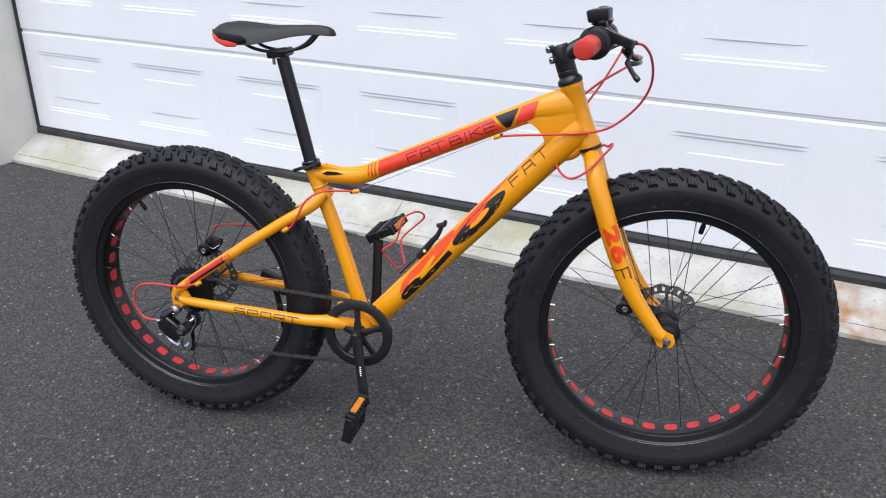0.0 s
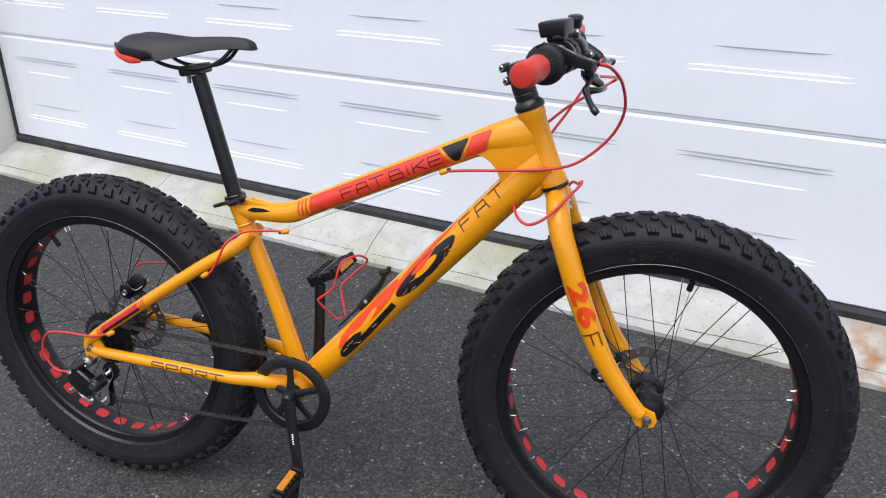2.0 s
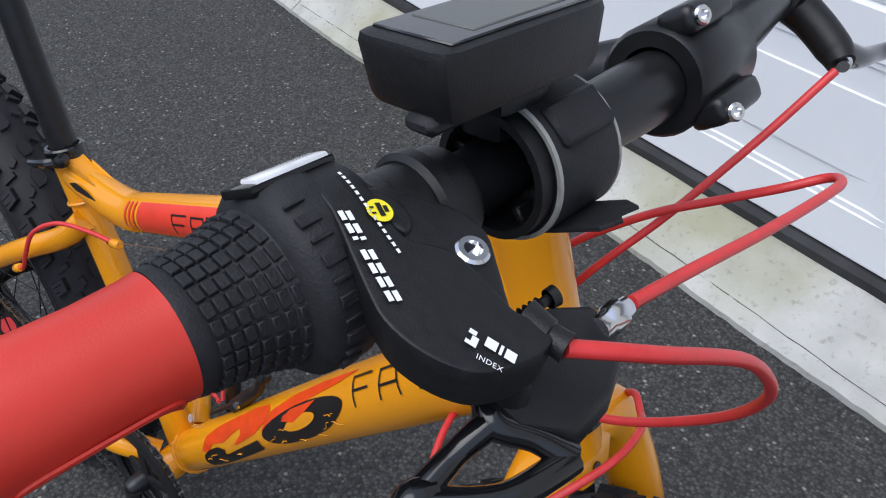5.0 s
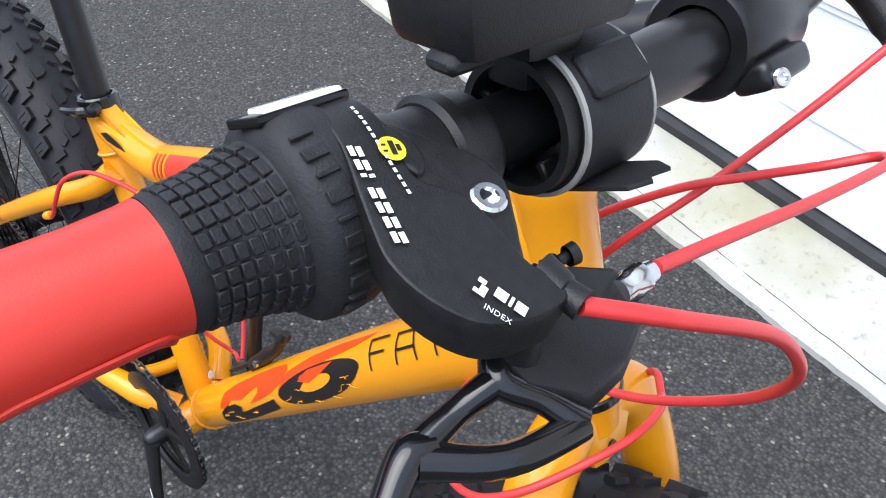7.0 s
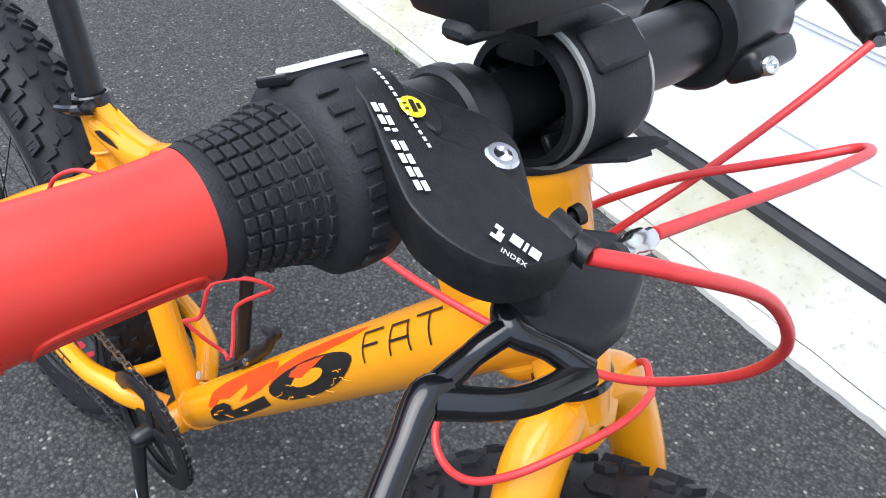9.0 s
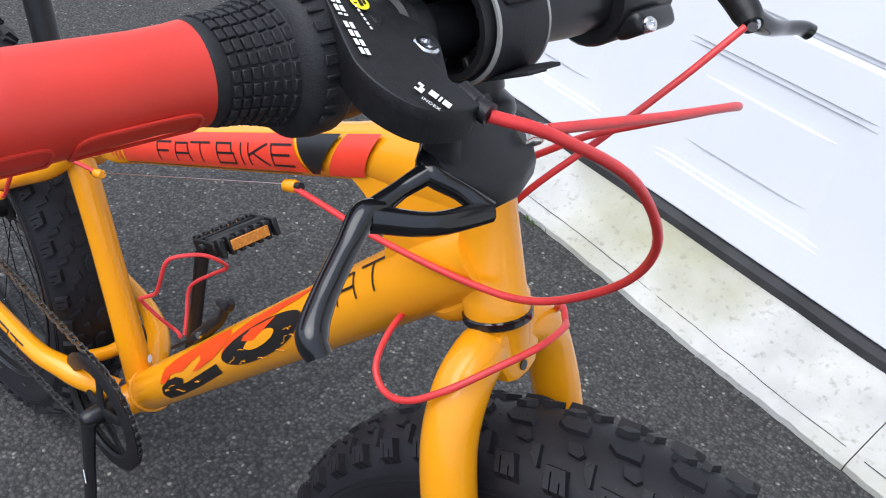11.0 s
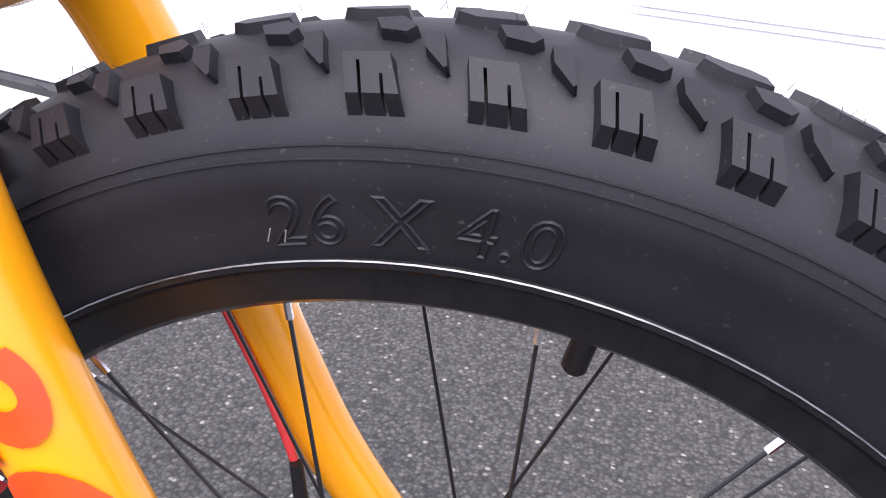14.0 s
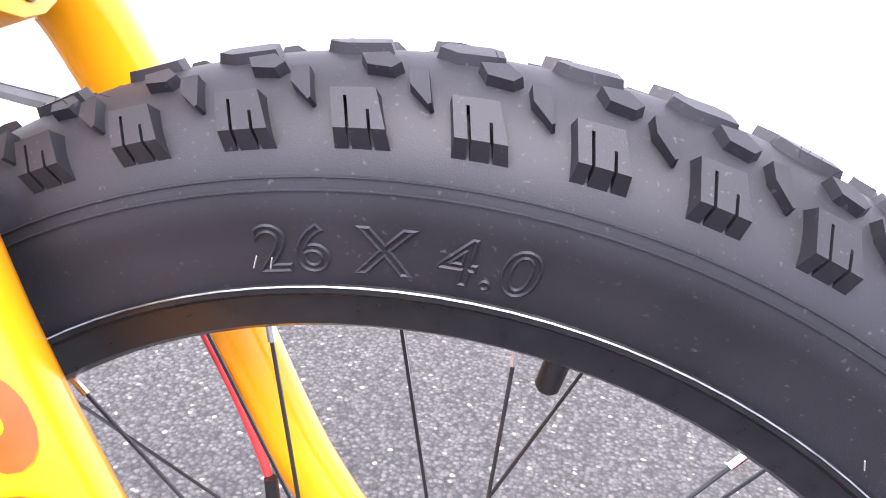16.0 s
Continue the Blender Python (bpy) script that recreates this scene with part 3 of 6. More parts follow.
def tyre(c, mirror=1):
    bm = bmesh.new()
    n = 144
    prof = []
    for k in range(-13, 14):
        ph = radians(8.6 * k)
        prof.append((RC + CASE * math.cos(ph), CASE * WIDE * math.sin(ph)))
    for sgn in (1, -1):
        ins = [(0.2985, 0.0435), (0.290, 0.0412), (0.2835, 0.0388), (0.282, 0.030)]
        ext = [(r, y * sgn) for r, y in ins]
        prof = prof + ext if sgn == 1 else ext[::-1] + prof
    lathe_into(bm, [(y, r) for r, y in prof], c, (0, 1, 0), n, (1, 0, 0))
    # moulded lines on the sidewalls
    for sgn in (1, -1):
        for ph in (80.5, 87.0):
            a = radians(ph) * sgn
            ring = []
            for d, h in ((-0.011, 0), (-0.004, 0.0007), (0.004, 0.0007), (0.011, 0)):
                ring.append((RC + (CASE + h) * math.cos(a + d), (CASE + h) * WIDE * math.sin(a + d)))
            lathe_into(bm, [(y, r) for r, y in ring], c, (0, 1, 0), n, (1, 0, 0))
    pitch = 2 * math.pi / 54
    for side in (1, -1):
        for i in range(54):
            th = (i + (0.5 if side > 0 else 0)) * pitch + radians(92.4)
            # shoulder block with two sipes, open to the sidewall
            w, d = 0.0092, 0.0062
            o = [(-w, d), (-w, -d), (-0.0046, -d), (-0.0046, d * .55), (-0.0034, d * .55), (-0.0034, -d), (0.0030, -d), (0.0030, -d * .1), (0.0042, -d * .1), (0.0042, -d), (w, -d), (w * .75, d)]
            o = [(-a + b * 0.28, -b * side) for a, b in o]
            knob(bm, c, th, radians(50.5) * side, o, 0.0064, 0.13, 0.0058 * side)
            # slanted spike
            o = [(-0.0046, 0.0056), (0.0018, 0.0060), (0.0056, -0.0066), (0.0046, -0.0072), (-0.0030, -0.0006)]
            o = [(-a, -b * side) for a, b in o]
            knob(bm, c, th - pitch * 0.45, radians(36) * side, o, 0.0048, 0.16)
            # small diamond towards the middle
            o = [(-0.0075, 0.0030), (0.0020, 0.0042), (0.0078, -0.0012), (0.0050, -0.0042), (-0.0040, -0.0030)]
            o = [(-a, -b * side) for a, b in o]
            knob(bm, c, th - pitch * 0.07, radians(22) * side, o, 0.0044, 0.14)
    for i in range(54):
        th = i * pitch + radians(92.4) - pitch * 0.78
        o = [(-0.0125, -0.0050), (0.004, -0.0056), (0.0115, -0.0014), (0.010, 0.0050), (-0.006, 0.0056), (-0.011, 0.0020)]
        knob(bm, c, th, radians(3 if i % 2 else -3), o, 0.0040)
    # fine moulding hairs
    rnd = random.Random(3)
    for _ in range(110):
        th, ph = rnd.uniform(0, 6.283), rnd.uniform(-0.5, 0.5)
        a = tyre_point(c, th, ph, 0.003)
        b = tyre_point(c, th + rnd.gauss(0, 0.004), ph + rnd.gauss(0, 0.05), 0.0068)
        sweep(bm, [a, b], 0.00016, 3)
    return bm


def rim(c):
    prof = [(0.0395, 0.2848), (0.0414, 0.2836), (0.0414, 0.2818), (0.0385, 0.2795), (0.0355, 0.2660), (0.0310, 0.2628), (0.0240, 0.2620)]
    prof = prof + [(0.0, 0.2616)] + [(-y, r) for y, r in prof[::-1]]
    prof += [(-0.036, 0.2830), (-0.024, 0.270), (0.024, 0.270), (0.036, 0.2830)]
    return lathe(prof, c, (0, 1, 0), 128, (1, 0, 0), closed=True)


def wheel(name, c, turn, valve_deg, fix, label, disc_side=1, sprocket=False):
    hub = lathe([(-0.062, 0.0), (-0.062, 0.011), (-0.050, 0.012), (-0.047, 0.021), (-0.038, 0.025), (-0.036, 0.033), (-0.031, 0.033), (-0.027, 0.024), (-0.010, 0.021), (0.010, 0.021), (0.027, 0.024), (0.031, 0.033), (0.036, 0.033), (0.038, 0.025), (0.047, 0.021), (0.062, 0.012), (0.062, 0)], c, (0, 1, 0), 36)
    w = part(name, fix(hub), BLACK_METAL, bike, label)
    part("tyre", fix(tyre(c)), RUBBER, w, "black knobbly fat tyre")
    rnd = random.Random(21)
    for k in range(16):
        # pale hairs left by the mould on the sidewall
        th = radians(78 + 22.5 * k + rnd.uniform(-6, 6)) if k else radians(99)
        r0 = rnd.uniform(0.292, 0.304)
        p = V(c.x + r0 * math.cos(th), c.y - 0.0462, c.z + r0 * math.sin(th))
        q = p + V(rnd.uniform(-0.003, 0.004), -0.0030, rnd.uniform(0.004, 0.007))
        part("moulding_hair", fix(sweep(bmesh.new(), [p, q], 0.00025, 4)), GREY_TRIM, w)
    part("rim", fix(rim(c)), RIM_BLACK, w, "black double-width rim")
    for sy in (-1, 1):
        part("rim_edge", fix(lathe([(sy * 0.0408, 0.2845), (sy * 0.0416, 0.2848), (sy * 0.0420, 0.2843), (sy * 0.0414, 0.2838)], c, (0, 1, 0), 128, (1, 0, 0), closed=True)), CHAIN_STEEL, w, "worn rim edge")
    n = 32
    for i in range(n):
        th = radians(valve_deg) + i * 2 * math.pi / n
        # red strip in each cut-out
        bm = bmesh.new()
        o = []
        for k in range(20):
            a = 2 * math.pi * k / 20
            ca, sa = math.cos(a), math.sin(a)
            o.append((math.copysign(abs(ca) ** 0.55, ca) * 0.0145, math.copysign(abs(sa) ** 0.55, sa) * 0.0125))
        r = 0.2608
        top = [bm.verts.new(V(c.x + r * math.cos(th + a / r), c.y + b, c.z + r * math.sin(th + a / r))) for a, b in o]
        r2 = 0.2626
        low = [bm.verts.new(V(c.x + r2 * math.cos(th + a / r2), c.y + b, c.z + r2 * math.sin(th + a / r2))) for a, b in o]
        bm.faces.new(top)
        for k in range(20):
            bm.faces.new((low[k], low[(k + 1) % 20], top[(k + 1) % 20], top[k]))
        part("rim_cutout", fix(bm), RED_STRIP, w, smooth=False)
    for i in range(n):
        th = radians(valve_deg) + (i + 0.5 + (0.08 if i % 2 else -0.08)) * 2 * math.pi / n
        side = 1 if i % 2 else -1
        lean = radians(62) * (1 if (i // 2) % 2 else -1)
        p = V(c.x + 0.2605 * math.cos(th), c.y + side * 0.022, c.z + 0.2605 * math.sin(th))
        q = V(c.x + 0.026 * math.cos(th + lean), c.y + side * 0.032, c.z + 0.026 * math.sin(th + lean))
        d = (q - p).normalized()
        part("spoke", fix(sweep(bmesh.new(), [p + d * 0.006, q], 0.0010, 6)), BLACK_METAL, w)
        part("nipple", fix(sweep(bmesh.new(), [p - d * 0.002, p + d * 0.009], 0.0017, 6)), CHROME, w)
    th = radians(valve_deg)
    d = V(math.cos(th), 0, math.sin(th))
    part("valve", fix(lathe([(0.264, 0.0045), (0.252, 0.0045), (0.2515, 0.0058), (0.233, 0.0056), (0.231, 0.004), (0.231, 0)], c, d, 14)), BLACK_PLASTIC, w, "black plastic valve cap")
    # brake disc with its slots
    bm = bmesh.new()
    y0 = c.y + disc_side * 0.058
    m = 72
    for yy in (y0,):
        rings = []
        for r in (0.058, 0.064, 0.074, 0.080):
            rings.append([[bm.verts.new(V(c.x + (r + (0.0022 * math.sin(k * math.pi / 3) if r > .07 else 0)) * math.cos(2 * math.pi * k / m), yy + e, c.z + (r + (0.0022 * math.sin(k * math.pi / 3) if r > .07 else 0)) * math.sin(2 * math.pi * k / m))) for k in range(m)] for e in (-0.0009, 0.0009)])
        for a, b in zip(rings, rings[1:]):
            solid = not (a is rings[1])
            for k in range(m):
                if solid or k % 3:
                    for e in (0, 1):
                        bm.faces.new((a[e][k], a[e][(k + 1) % m], b[e][(k + 1) % m], b[e][k]))
        for e in ((rings[0]), (rings[-1])):
            for k in range(m):
                bm.faces.new((e[0][k], e[0][(k + 1) % m], e[1][(k + 1) % m], e[1][k]))
    for k in range(6):
        a = 2 * math.pi * k / 6
        p = V(c.x + 0.022 * math.cos(a), y0, c.z + 0.022 * math.sin(a))
        q = V(c.x + 0.060 * math.cos(a + 0.45), y0, c.z + 0.060 * math.sin(a + 0.45))
        part("disc_arm", fix(sweep(bmesh.new(), [p, p.lerp(q, .5), q], [0.005, 0.0035, 0.004], 8, flat=0.22)), STEEL, w)
    part("brake_disc", fix(bm), STEEL, w, "steel brake disc with slots")
    part("disc_carrier", fix(lathe([(0.046, 0), (0.046, 0.026), (0.060, 0.026), (0.061, 0.012), (0.075, 0.009), (0.082, 0.009), (0.084, 0)], c, (0, disc_side, 0), 28)), BLACK_METAL, w)
    return w


front = wheel("front_wheel", FA, 0, 75.5, steered, "front wheel with red rim cut-outs and black spokes")
wheel("rear_wheel", RA, 0, 124, lambda b: b, "rear wheel with red rim cut-outs and black spokes")

# size on the sidewall of the front tyre
def sidewall_text():
    bm = lettering("26 X 4.0", 0.0200, 1.05, outline=0.0008, shear=0.12)
    rs = [0.2830, 0.2845, 0.290, 0.2985, 0.3076, 0.314, 0.3225]
    ys = [0.0300, 0.0390, 0.0412, 0.0435, 0.0456, 0.0480, 0.0491]
    for v in bm.verts:
        x, y, z = v.co
        r = 0.2912 + y
        th = radians(100.3) - x / 0.3025
        yy = -float(np.interp(r, rs, ys)) - 0.0002 - z
        v.co = V(FA.x + r * math.cos(th), yy, FA.z + r * math.sin(th))
    part("sidewall_lettering", steered(bm), RUBBER, front, "raised size lettering 26 X 4.0")


sidewall_text()
# small white label on the rim
lab = bmesh.new()
for k, (u, w) in enumerate(((-0.012, 0.0025), (-0.006, 0.004), (0.0, 0.0025), (0.006, 0.004))):
    th = radians(255.5)
    r = 0.2610
    vs = [bm_v for bm_v in ((u, -0.012), (u + w, -0.012), (u + w, 0.010), (u, 0.010))]
    lab.faces.new([lab.verts.new(V(FA.x + r * math.cos(th + a / r), b, FA.z + r * math.sin(th + a / r))) for a, b in vs])
part("rim_label", steered(lab), WHITE_MARK, front, "small white print", smooth=False)

# -- frame --
TT = Pipe((0.470, 0, 0.6895), (0.905, 0, 0.868), 0.0205, 0.0235)
DT = Pipe((0.472, 0, 0.312), (0.962, 0, 0.812), 0.0290, 0.0320)
ST = Pipe((0.460, 0, 0.335), (0.338, 0, 0.700), 0.0180, 0.0175)
top_tube = part("top_tube", tube([(0.352, 0, 0.684), (0.40, 0, 0.683), (0.462, 0, 0.687), (0.520, 0, 0.710), (0.70, 0, 0.784), (0.84, 0, 0.8415), (0.885, 0, 0.856), (0.920, 0, 0.862), (0.955, 0, 0.866)], [0.0175, 0.0195, 0.0215, 0.0205, 0.0215, 0.0228, 0.028, 0.036, 0.040], 24, flat=[1, 1, 1, 1, 1, 1, 0.84, 0.63, 0.54]), YELLOW, bike, "yellow hydroformed top tube")
down_tube = part("down_tube", tube([(0.458, 0, 0.298), (0.60, 0, 0.4427), (0.78, 0, 0.6263), (0.93, 0, 0.7793), (0.975, 0, 0.822)], [0.028, 0.0295, 0.0310, 0.0318, 0.030], 24), YELLOW, bike, "yellow down tube")
seat_tube = part("seat_tube", tube([BB, (0.40, 0, 0.514), (0.3365, 0, 0.7045)], [0.0195, 0.0175, 0.0178], 20), YELLOW, bike, "yellow seat tube")
part("head_tube", lathe([(0.0, 0.0), (0.0, 0.0245), (0.012, 0.0248), (0.016, 0.0228), (0.070, 0.0218), (0.124, 0.0228), (0.128, 0.0245), (0.1395, 0.0245), (0.1395, 0)], HT0, HAXIS, 32), YELLOW, bike, "yellow head tube")
gus = [(0.850, 0.832), (0.868, 0.824), (0.882, 0.812), (0.892, 0.796), (0.896, 0.778), (0.894, 0.758), (0.93, 0.762), (0.985, 0.80), (0.958, 0.885), (0.90, 0.868)]
gus = [(p.x, p.y) for p in spline([V(x, z, 0) for x, z in gus[:6]], 5)] + gus[6:]
part("gusset", extrude_outline(gus, 0.0410, Matrix(((1, 0, 0, 0), (0, 0, 1, -0.0205), (0, 1, 0, 0), (0, 0, 0, 1))), 0.0062), YELLOW, bike, "yellow welded gusset")
part("lower_gusset", tube([(0.925, 0, 0.752), (0.955, 0, 0.762), (0.982, 0, 0.792)], [0.010, 0.013, 0.012], 12, flat=1.3), YELLOW, bike)
part("seat_gusset", extrude_outline([(0.352, 0.712), (0.372, 0.703), (0.425, 0.698), (0.455, 0.700), (0.43, 0.685), (0.36, 0.68)], 0.022, Matrix(((1, 0, 0, 0), (0, 0, 1, -0.011), (0, 1, 0, 0), (0, 0, 0, 1))), 0.005), YELLOW, bike)
slot = extrude_outline([(0.372, 0.690), (0.385, 0.6965), (0.41, 0.6955), (0.425, 0.691), (0.405, 0.688), (0.385, 0.6865)], 0.001, Matrix(((1, 0, 0, 0), (0, 0, 1, -0.0197), (0, 1, 0, 0), (0, 0, 0, 1))))
part("slot_hole", slot, BLACK_DECAL, top_tube, smooth=False)
part("bottom_bracket", lathe([(-0.046, 0), (-0.046, 0.0205), (-0.044, 0.022), (0.044, 0.022), (0.046, 0.0205), (0.046, 0)], BB, (0, 1, 0), 28), YELLOW, bike)
for sg in (-1, 1):
    part("seat_stay", tube([(0.372, sg * 0.014, 0.640), (0.345, sg * 0.032, 0.612), (0.272, sg * 0.058, 0.5705), (0.145, sg * 0.080, 0.490), (0.022, sg * 0.094, 0.409), (-0.012, sg * 0.096, 0.383)], [0.0135, 0.0135, 0.0135, 0.0128, 0.0120, 0.0095], 14), YELLOW, bike, "yellow seat stay")
    part("chain_stay", tube([(0.440, sg * 0.030, 0.308), (0.405, sg * 0.058, 0.324), (0.375, sg * 0.070, 0.331), (0.326, sg * 0.0820, 0.3345), (0.211, sg * 0.0872, 0.3440), (0.035, sg * 0.095, 0.3585), (-0.006, sg * 0.096, 0.366)], [0.016, 0.0165, 0.0155, 0.0135, 0.0125, 0.0120, 0.010], 14), YELLOW, bike, "yellow chain stay")
    do = [(-0.028, 0.372), (-0.022, 0.392), (-0.004, 0.395), (0.018, 0.385), (0.030, 0.362), (0.020, 0.350), (-0.002, 0.346), (-0.012, 0.330), (-0.024, 0.330), (-0.026, 0.350)]
    part("dropout", extrude_outline(do, 0.007, Matrix(((1, 0, 0, 0), (0, 0, 1, sg * 0.094 - 0.0035), (0, 1, 0, 0), (0, 0, 0, 1))), 0.0015), YELLOW, bike)
part("stay_bridge", tube([(0.372, -0.045, 0.327), (0.380, 0, 0.322), (0.372, 0.045, 0.327)], 0.010, 10), YELLOW, bike)
part("stay_bridge", tube([(0.335, -0.036, 0.606), (0.335, 0.036, 0.606)], 0.008, 10), YELLOW, bike)
for sg in (-1, 1):
    part("axle_nut", lathe([(0.080, 0), (0.080, 0.0085), (0.103, 0.0085), (0.104, 0.005), (0.110, 0.005), (0.110, 0)], RA, (0, sg, 0), 6), STEEL, bike)

# welds
def weld(c, axis, r, name_parent):
    bm = bmesh.new()
    ax = Vector(axis).normalized()
    s = ax.orthogonal().normalized()
    u = ax.cross(s)
    pts = [Vector(c) + (s * math.cos(a) + u * math.sin(a)) * r for a in (2 * math.pi * k / 40 for k in range(41))]
    sweep(bm, pts, [0.0024 if k % 2 else 0.0018 for k in range(41)], 6, caps=False)
    part("weld", bm, WELD, name_parent)


weld((0.355, 0, 0.654), ST.d, 0.0188, seat_tube)
weld((0.4605, 0, 0.330), ST.d, 0.0190, seat_tube)
weld((0.482, 0, 0.3225), DT.d, 0.0296, down_tube)

# prints of the top tube
part("decal_band", TT.patch(0.048, 0.349, -0.0135, 0.0200, 24, 8, 0.011, -0.016), RED_DECAL, top_tube, "red band")
for u in (0.019, 0.028, 0.037):
    part("decal_stripe", TT.patch(u, u + 0.004, -0.0135, 0.0200, 2, 8, 0.011, 0.011), RED_DECAL, top_tube, "thin red stripe")
TTF = Pipe(TT.a, TT.b, TT.ra, TT.rb + 0.0022, 0.0010)  # the flared end
part("decal_triangle", TTF.patch(0.357, 0.3895, -0.0135, 0.0200, 8, 10, -0.016, 0.031), BLACK_DECAL, top_tube, "black triangle")
part("decal_band", TTF.patch(0.398, 0.438, -0.0135, 0.0200, 8, 10, 0.027, 0.024), RED_DECAL, top_tube, "red band")
part("lettering", TT.lay(stroke_letters("FAT BIKE", 0.0175, 0.0268, 0.0068, 0.0019), 0.124, -0.0075), BLACK_DECAL, top_tube, "black lettering FAT BIKE")
part("decal_line", TT.patch(0.036, 0.345, -0.0160, -0.0146, 24, 1), BLACK_DECAL, top_tube, "thin black line")

# prints of the down tube
part("lettering", DT.lay(stroke_letters("FAT", 0.0225, 0.029, 0.012, 0.0021), 0.519, 0.007), BLACK_DECAL, down_tube, "black lettering FAT")


# 2: red sweep above, black foot below
part("decal_flame", DT.shape([(0.128, 0.004), (0.150, 0.020), (0.190, 0.027), (0.245, 0.031), (0.300, 0.034), (0.335, 0.033), (0.342, 0.026), (0.330, 0.016), (0.300, 0.008), (0.255, 0.003), (0.232, 0.002), (0.262, 0.011), (0.262, 0.018), (0.235, 0.014), (0.205, 0.008), (0.170, 0.010), (0.148, 0.003)]), ORANGE_DECAL, down_tube, "orange red flame print")
part("decal_figure", DT.shape([(0.119, -0.010), (0.128, -0.001), (0.150, 0.004), (0.182, 0.005), (0.200, 0.000), (0.192, -0.006), (0.206, -0.006), (0.300, 0.001), (0.301, -0.011), (0.215, -0.018), (0.160, -0.020), (0.124, -0.019)]), BLACK_DECAL, down_tube, "cracked black figure print")
# 6: red flames over a round black bowl with a yellow opening
part("decal_flame", DT.shape([(0.318, 0.008), (0.345, 0.024), (0.395, 0.033), (0.455, 0.037), (0.522, 0.037), (0.490, 0.030), (0.430, 0.024), (0.395, 0.018), (0.360, 0.006), (0.335, 0.000)]), ORANGE_DECAL, down_tube, "orange red flame print")
bowl = []
for k in range(28):
    a = 2 * math.pi * k / 28
    bowl.append((0.408 + 0.090 * math.cos(a) * (1 + 0.05 * math.sin(3 * a)), 0.0060 + 0.0165 * math.sin(a) + 0.055 * 0.090 * math.cos(a)))
part("decal_figure", DT.shape(bowl, 0.0002), BLACK_DECAL, down_tube, "cracked black figure print")
eye = [(0.410 + 0.034 * math.cos(2 * math.pi * k / 20), 0.0070 + 0.0062 * math.sin(2 * math.pi * k / 20) + 0.0025 * math.cos(2 * math.pi * k / 20)) for k in range(20)]
part("decal_eye", DT.shape(eye, 0.0005), YELLOW, down_tube, "yellow opening of the figure")
part("decal_flame", DT.shape([(0.372, 0.012), (0.395, 0.020), (0.450, 0.0215), (0.425, 0.014), (0.398, 0.008)], 0.0006), ORANGE_DECAL, down_tube, "orange red flame print")
rnd = random.Random(8)
for u0, v0 in ((0.132, -0.008), (0.150, -0.004), (0.165, -0.012), (0.225, -0.011), (0.330, -0.004), (0.350, -0.010), (0.362, 0.006), (0.448, -0.006), (0.462, 0.008), (0.470, 0.000), (0.430, -0.011), (0.390, -0.012)):
    u, v, a = u0, v0 * 0.8, rnd.uniform(-0.3, 0.3)
    path = []
    for _ in range(6):
        path.append(DT.at(u, v, 0.0006))
        u += 0.0040 * math.cos(a)
        v += 0.0022 * math.sin(a)
        a = rnd.uniform(-1.3, 1.3)
    part("decal_crack", sweep(bmesh.new(), path, 0.00045, 4), YELLOW, down_tube, "yellow crack line")

# prints of the stays
CS = Pipe((0.13, -0.0926, 0.3515), (0.326, -0.0838, 0.3352), 0.0128, 0.0138, 0.0024)
near_cs = [o for o in bike.children if o.name.startswith("chain_stay")][0]
letters = stroke_letters("SPORT", 0.0125, 0.0265, 0.0085, 0.0020)
bmesh.ops.triangulate(letters, faces=letters.faces)
bmesh.ops.subdivide_edges(letters, edges=letters.edges[:], cuts=3, use_grid_fill=True)
stay = bmesh.new()
stay.from_mesh(near_cs.data)
skin = BVHTree.FromBMesh(stay)
for v in letters.verts:
    # lay each letter on the skin of the stay
    w = CS.a + CS.d * (0.020 + v.co.x) + V(0, 0, v.co.y - 0.0048)
    hit = skin.ray_cast(V(w.x, -0.2, w.z), V(0, 1, 0))[0]
    v.co = V(w.x, (hit.y if hit else -0.10) - 0.0008 - v.co.z, w.z)
part("lettering", letters, BLACK_DECAL, near_cs, "black lettering SPORT")
SS = Pipe((0.022, -0.094, 0.409), (0.145, -0.080, 0.490), 0.0121, 0.0129)
near_ss = [o for o in bike.children if o.name.startswith("seat_stay")][0]
part("decal_band", SS.patch(0.014, 0.130, -0.002, 0.009, 10, 6, 0.004, 0.004), RED_STRIP, near_ss, "dark red band")
part("decal_band", SS.patch(0.014, 0.130, -0.0075, -0.002, 10, 4, 0.004, 0.004), BLACK_DECAL, near_ss, "black band")
for u in (0.002, 0.008, 0.134, 0.140, 0.146):
    part("decal_stripe", SS.patch(u, u + 0.0025, -0.0075, 0.009, 2, 8, 0.004, 0.004), RED_STRIP, near_ss, "thin stripe")

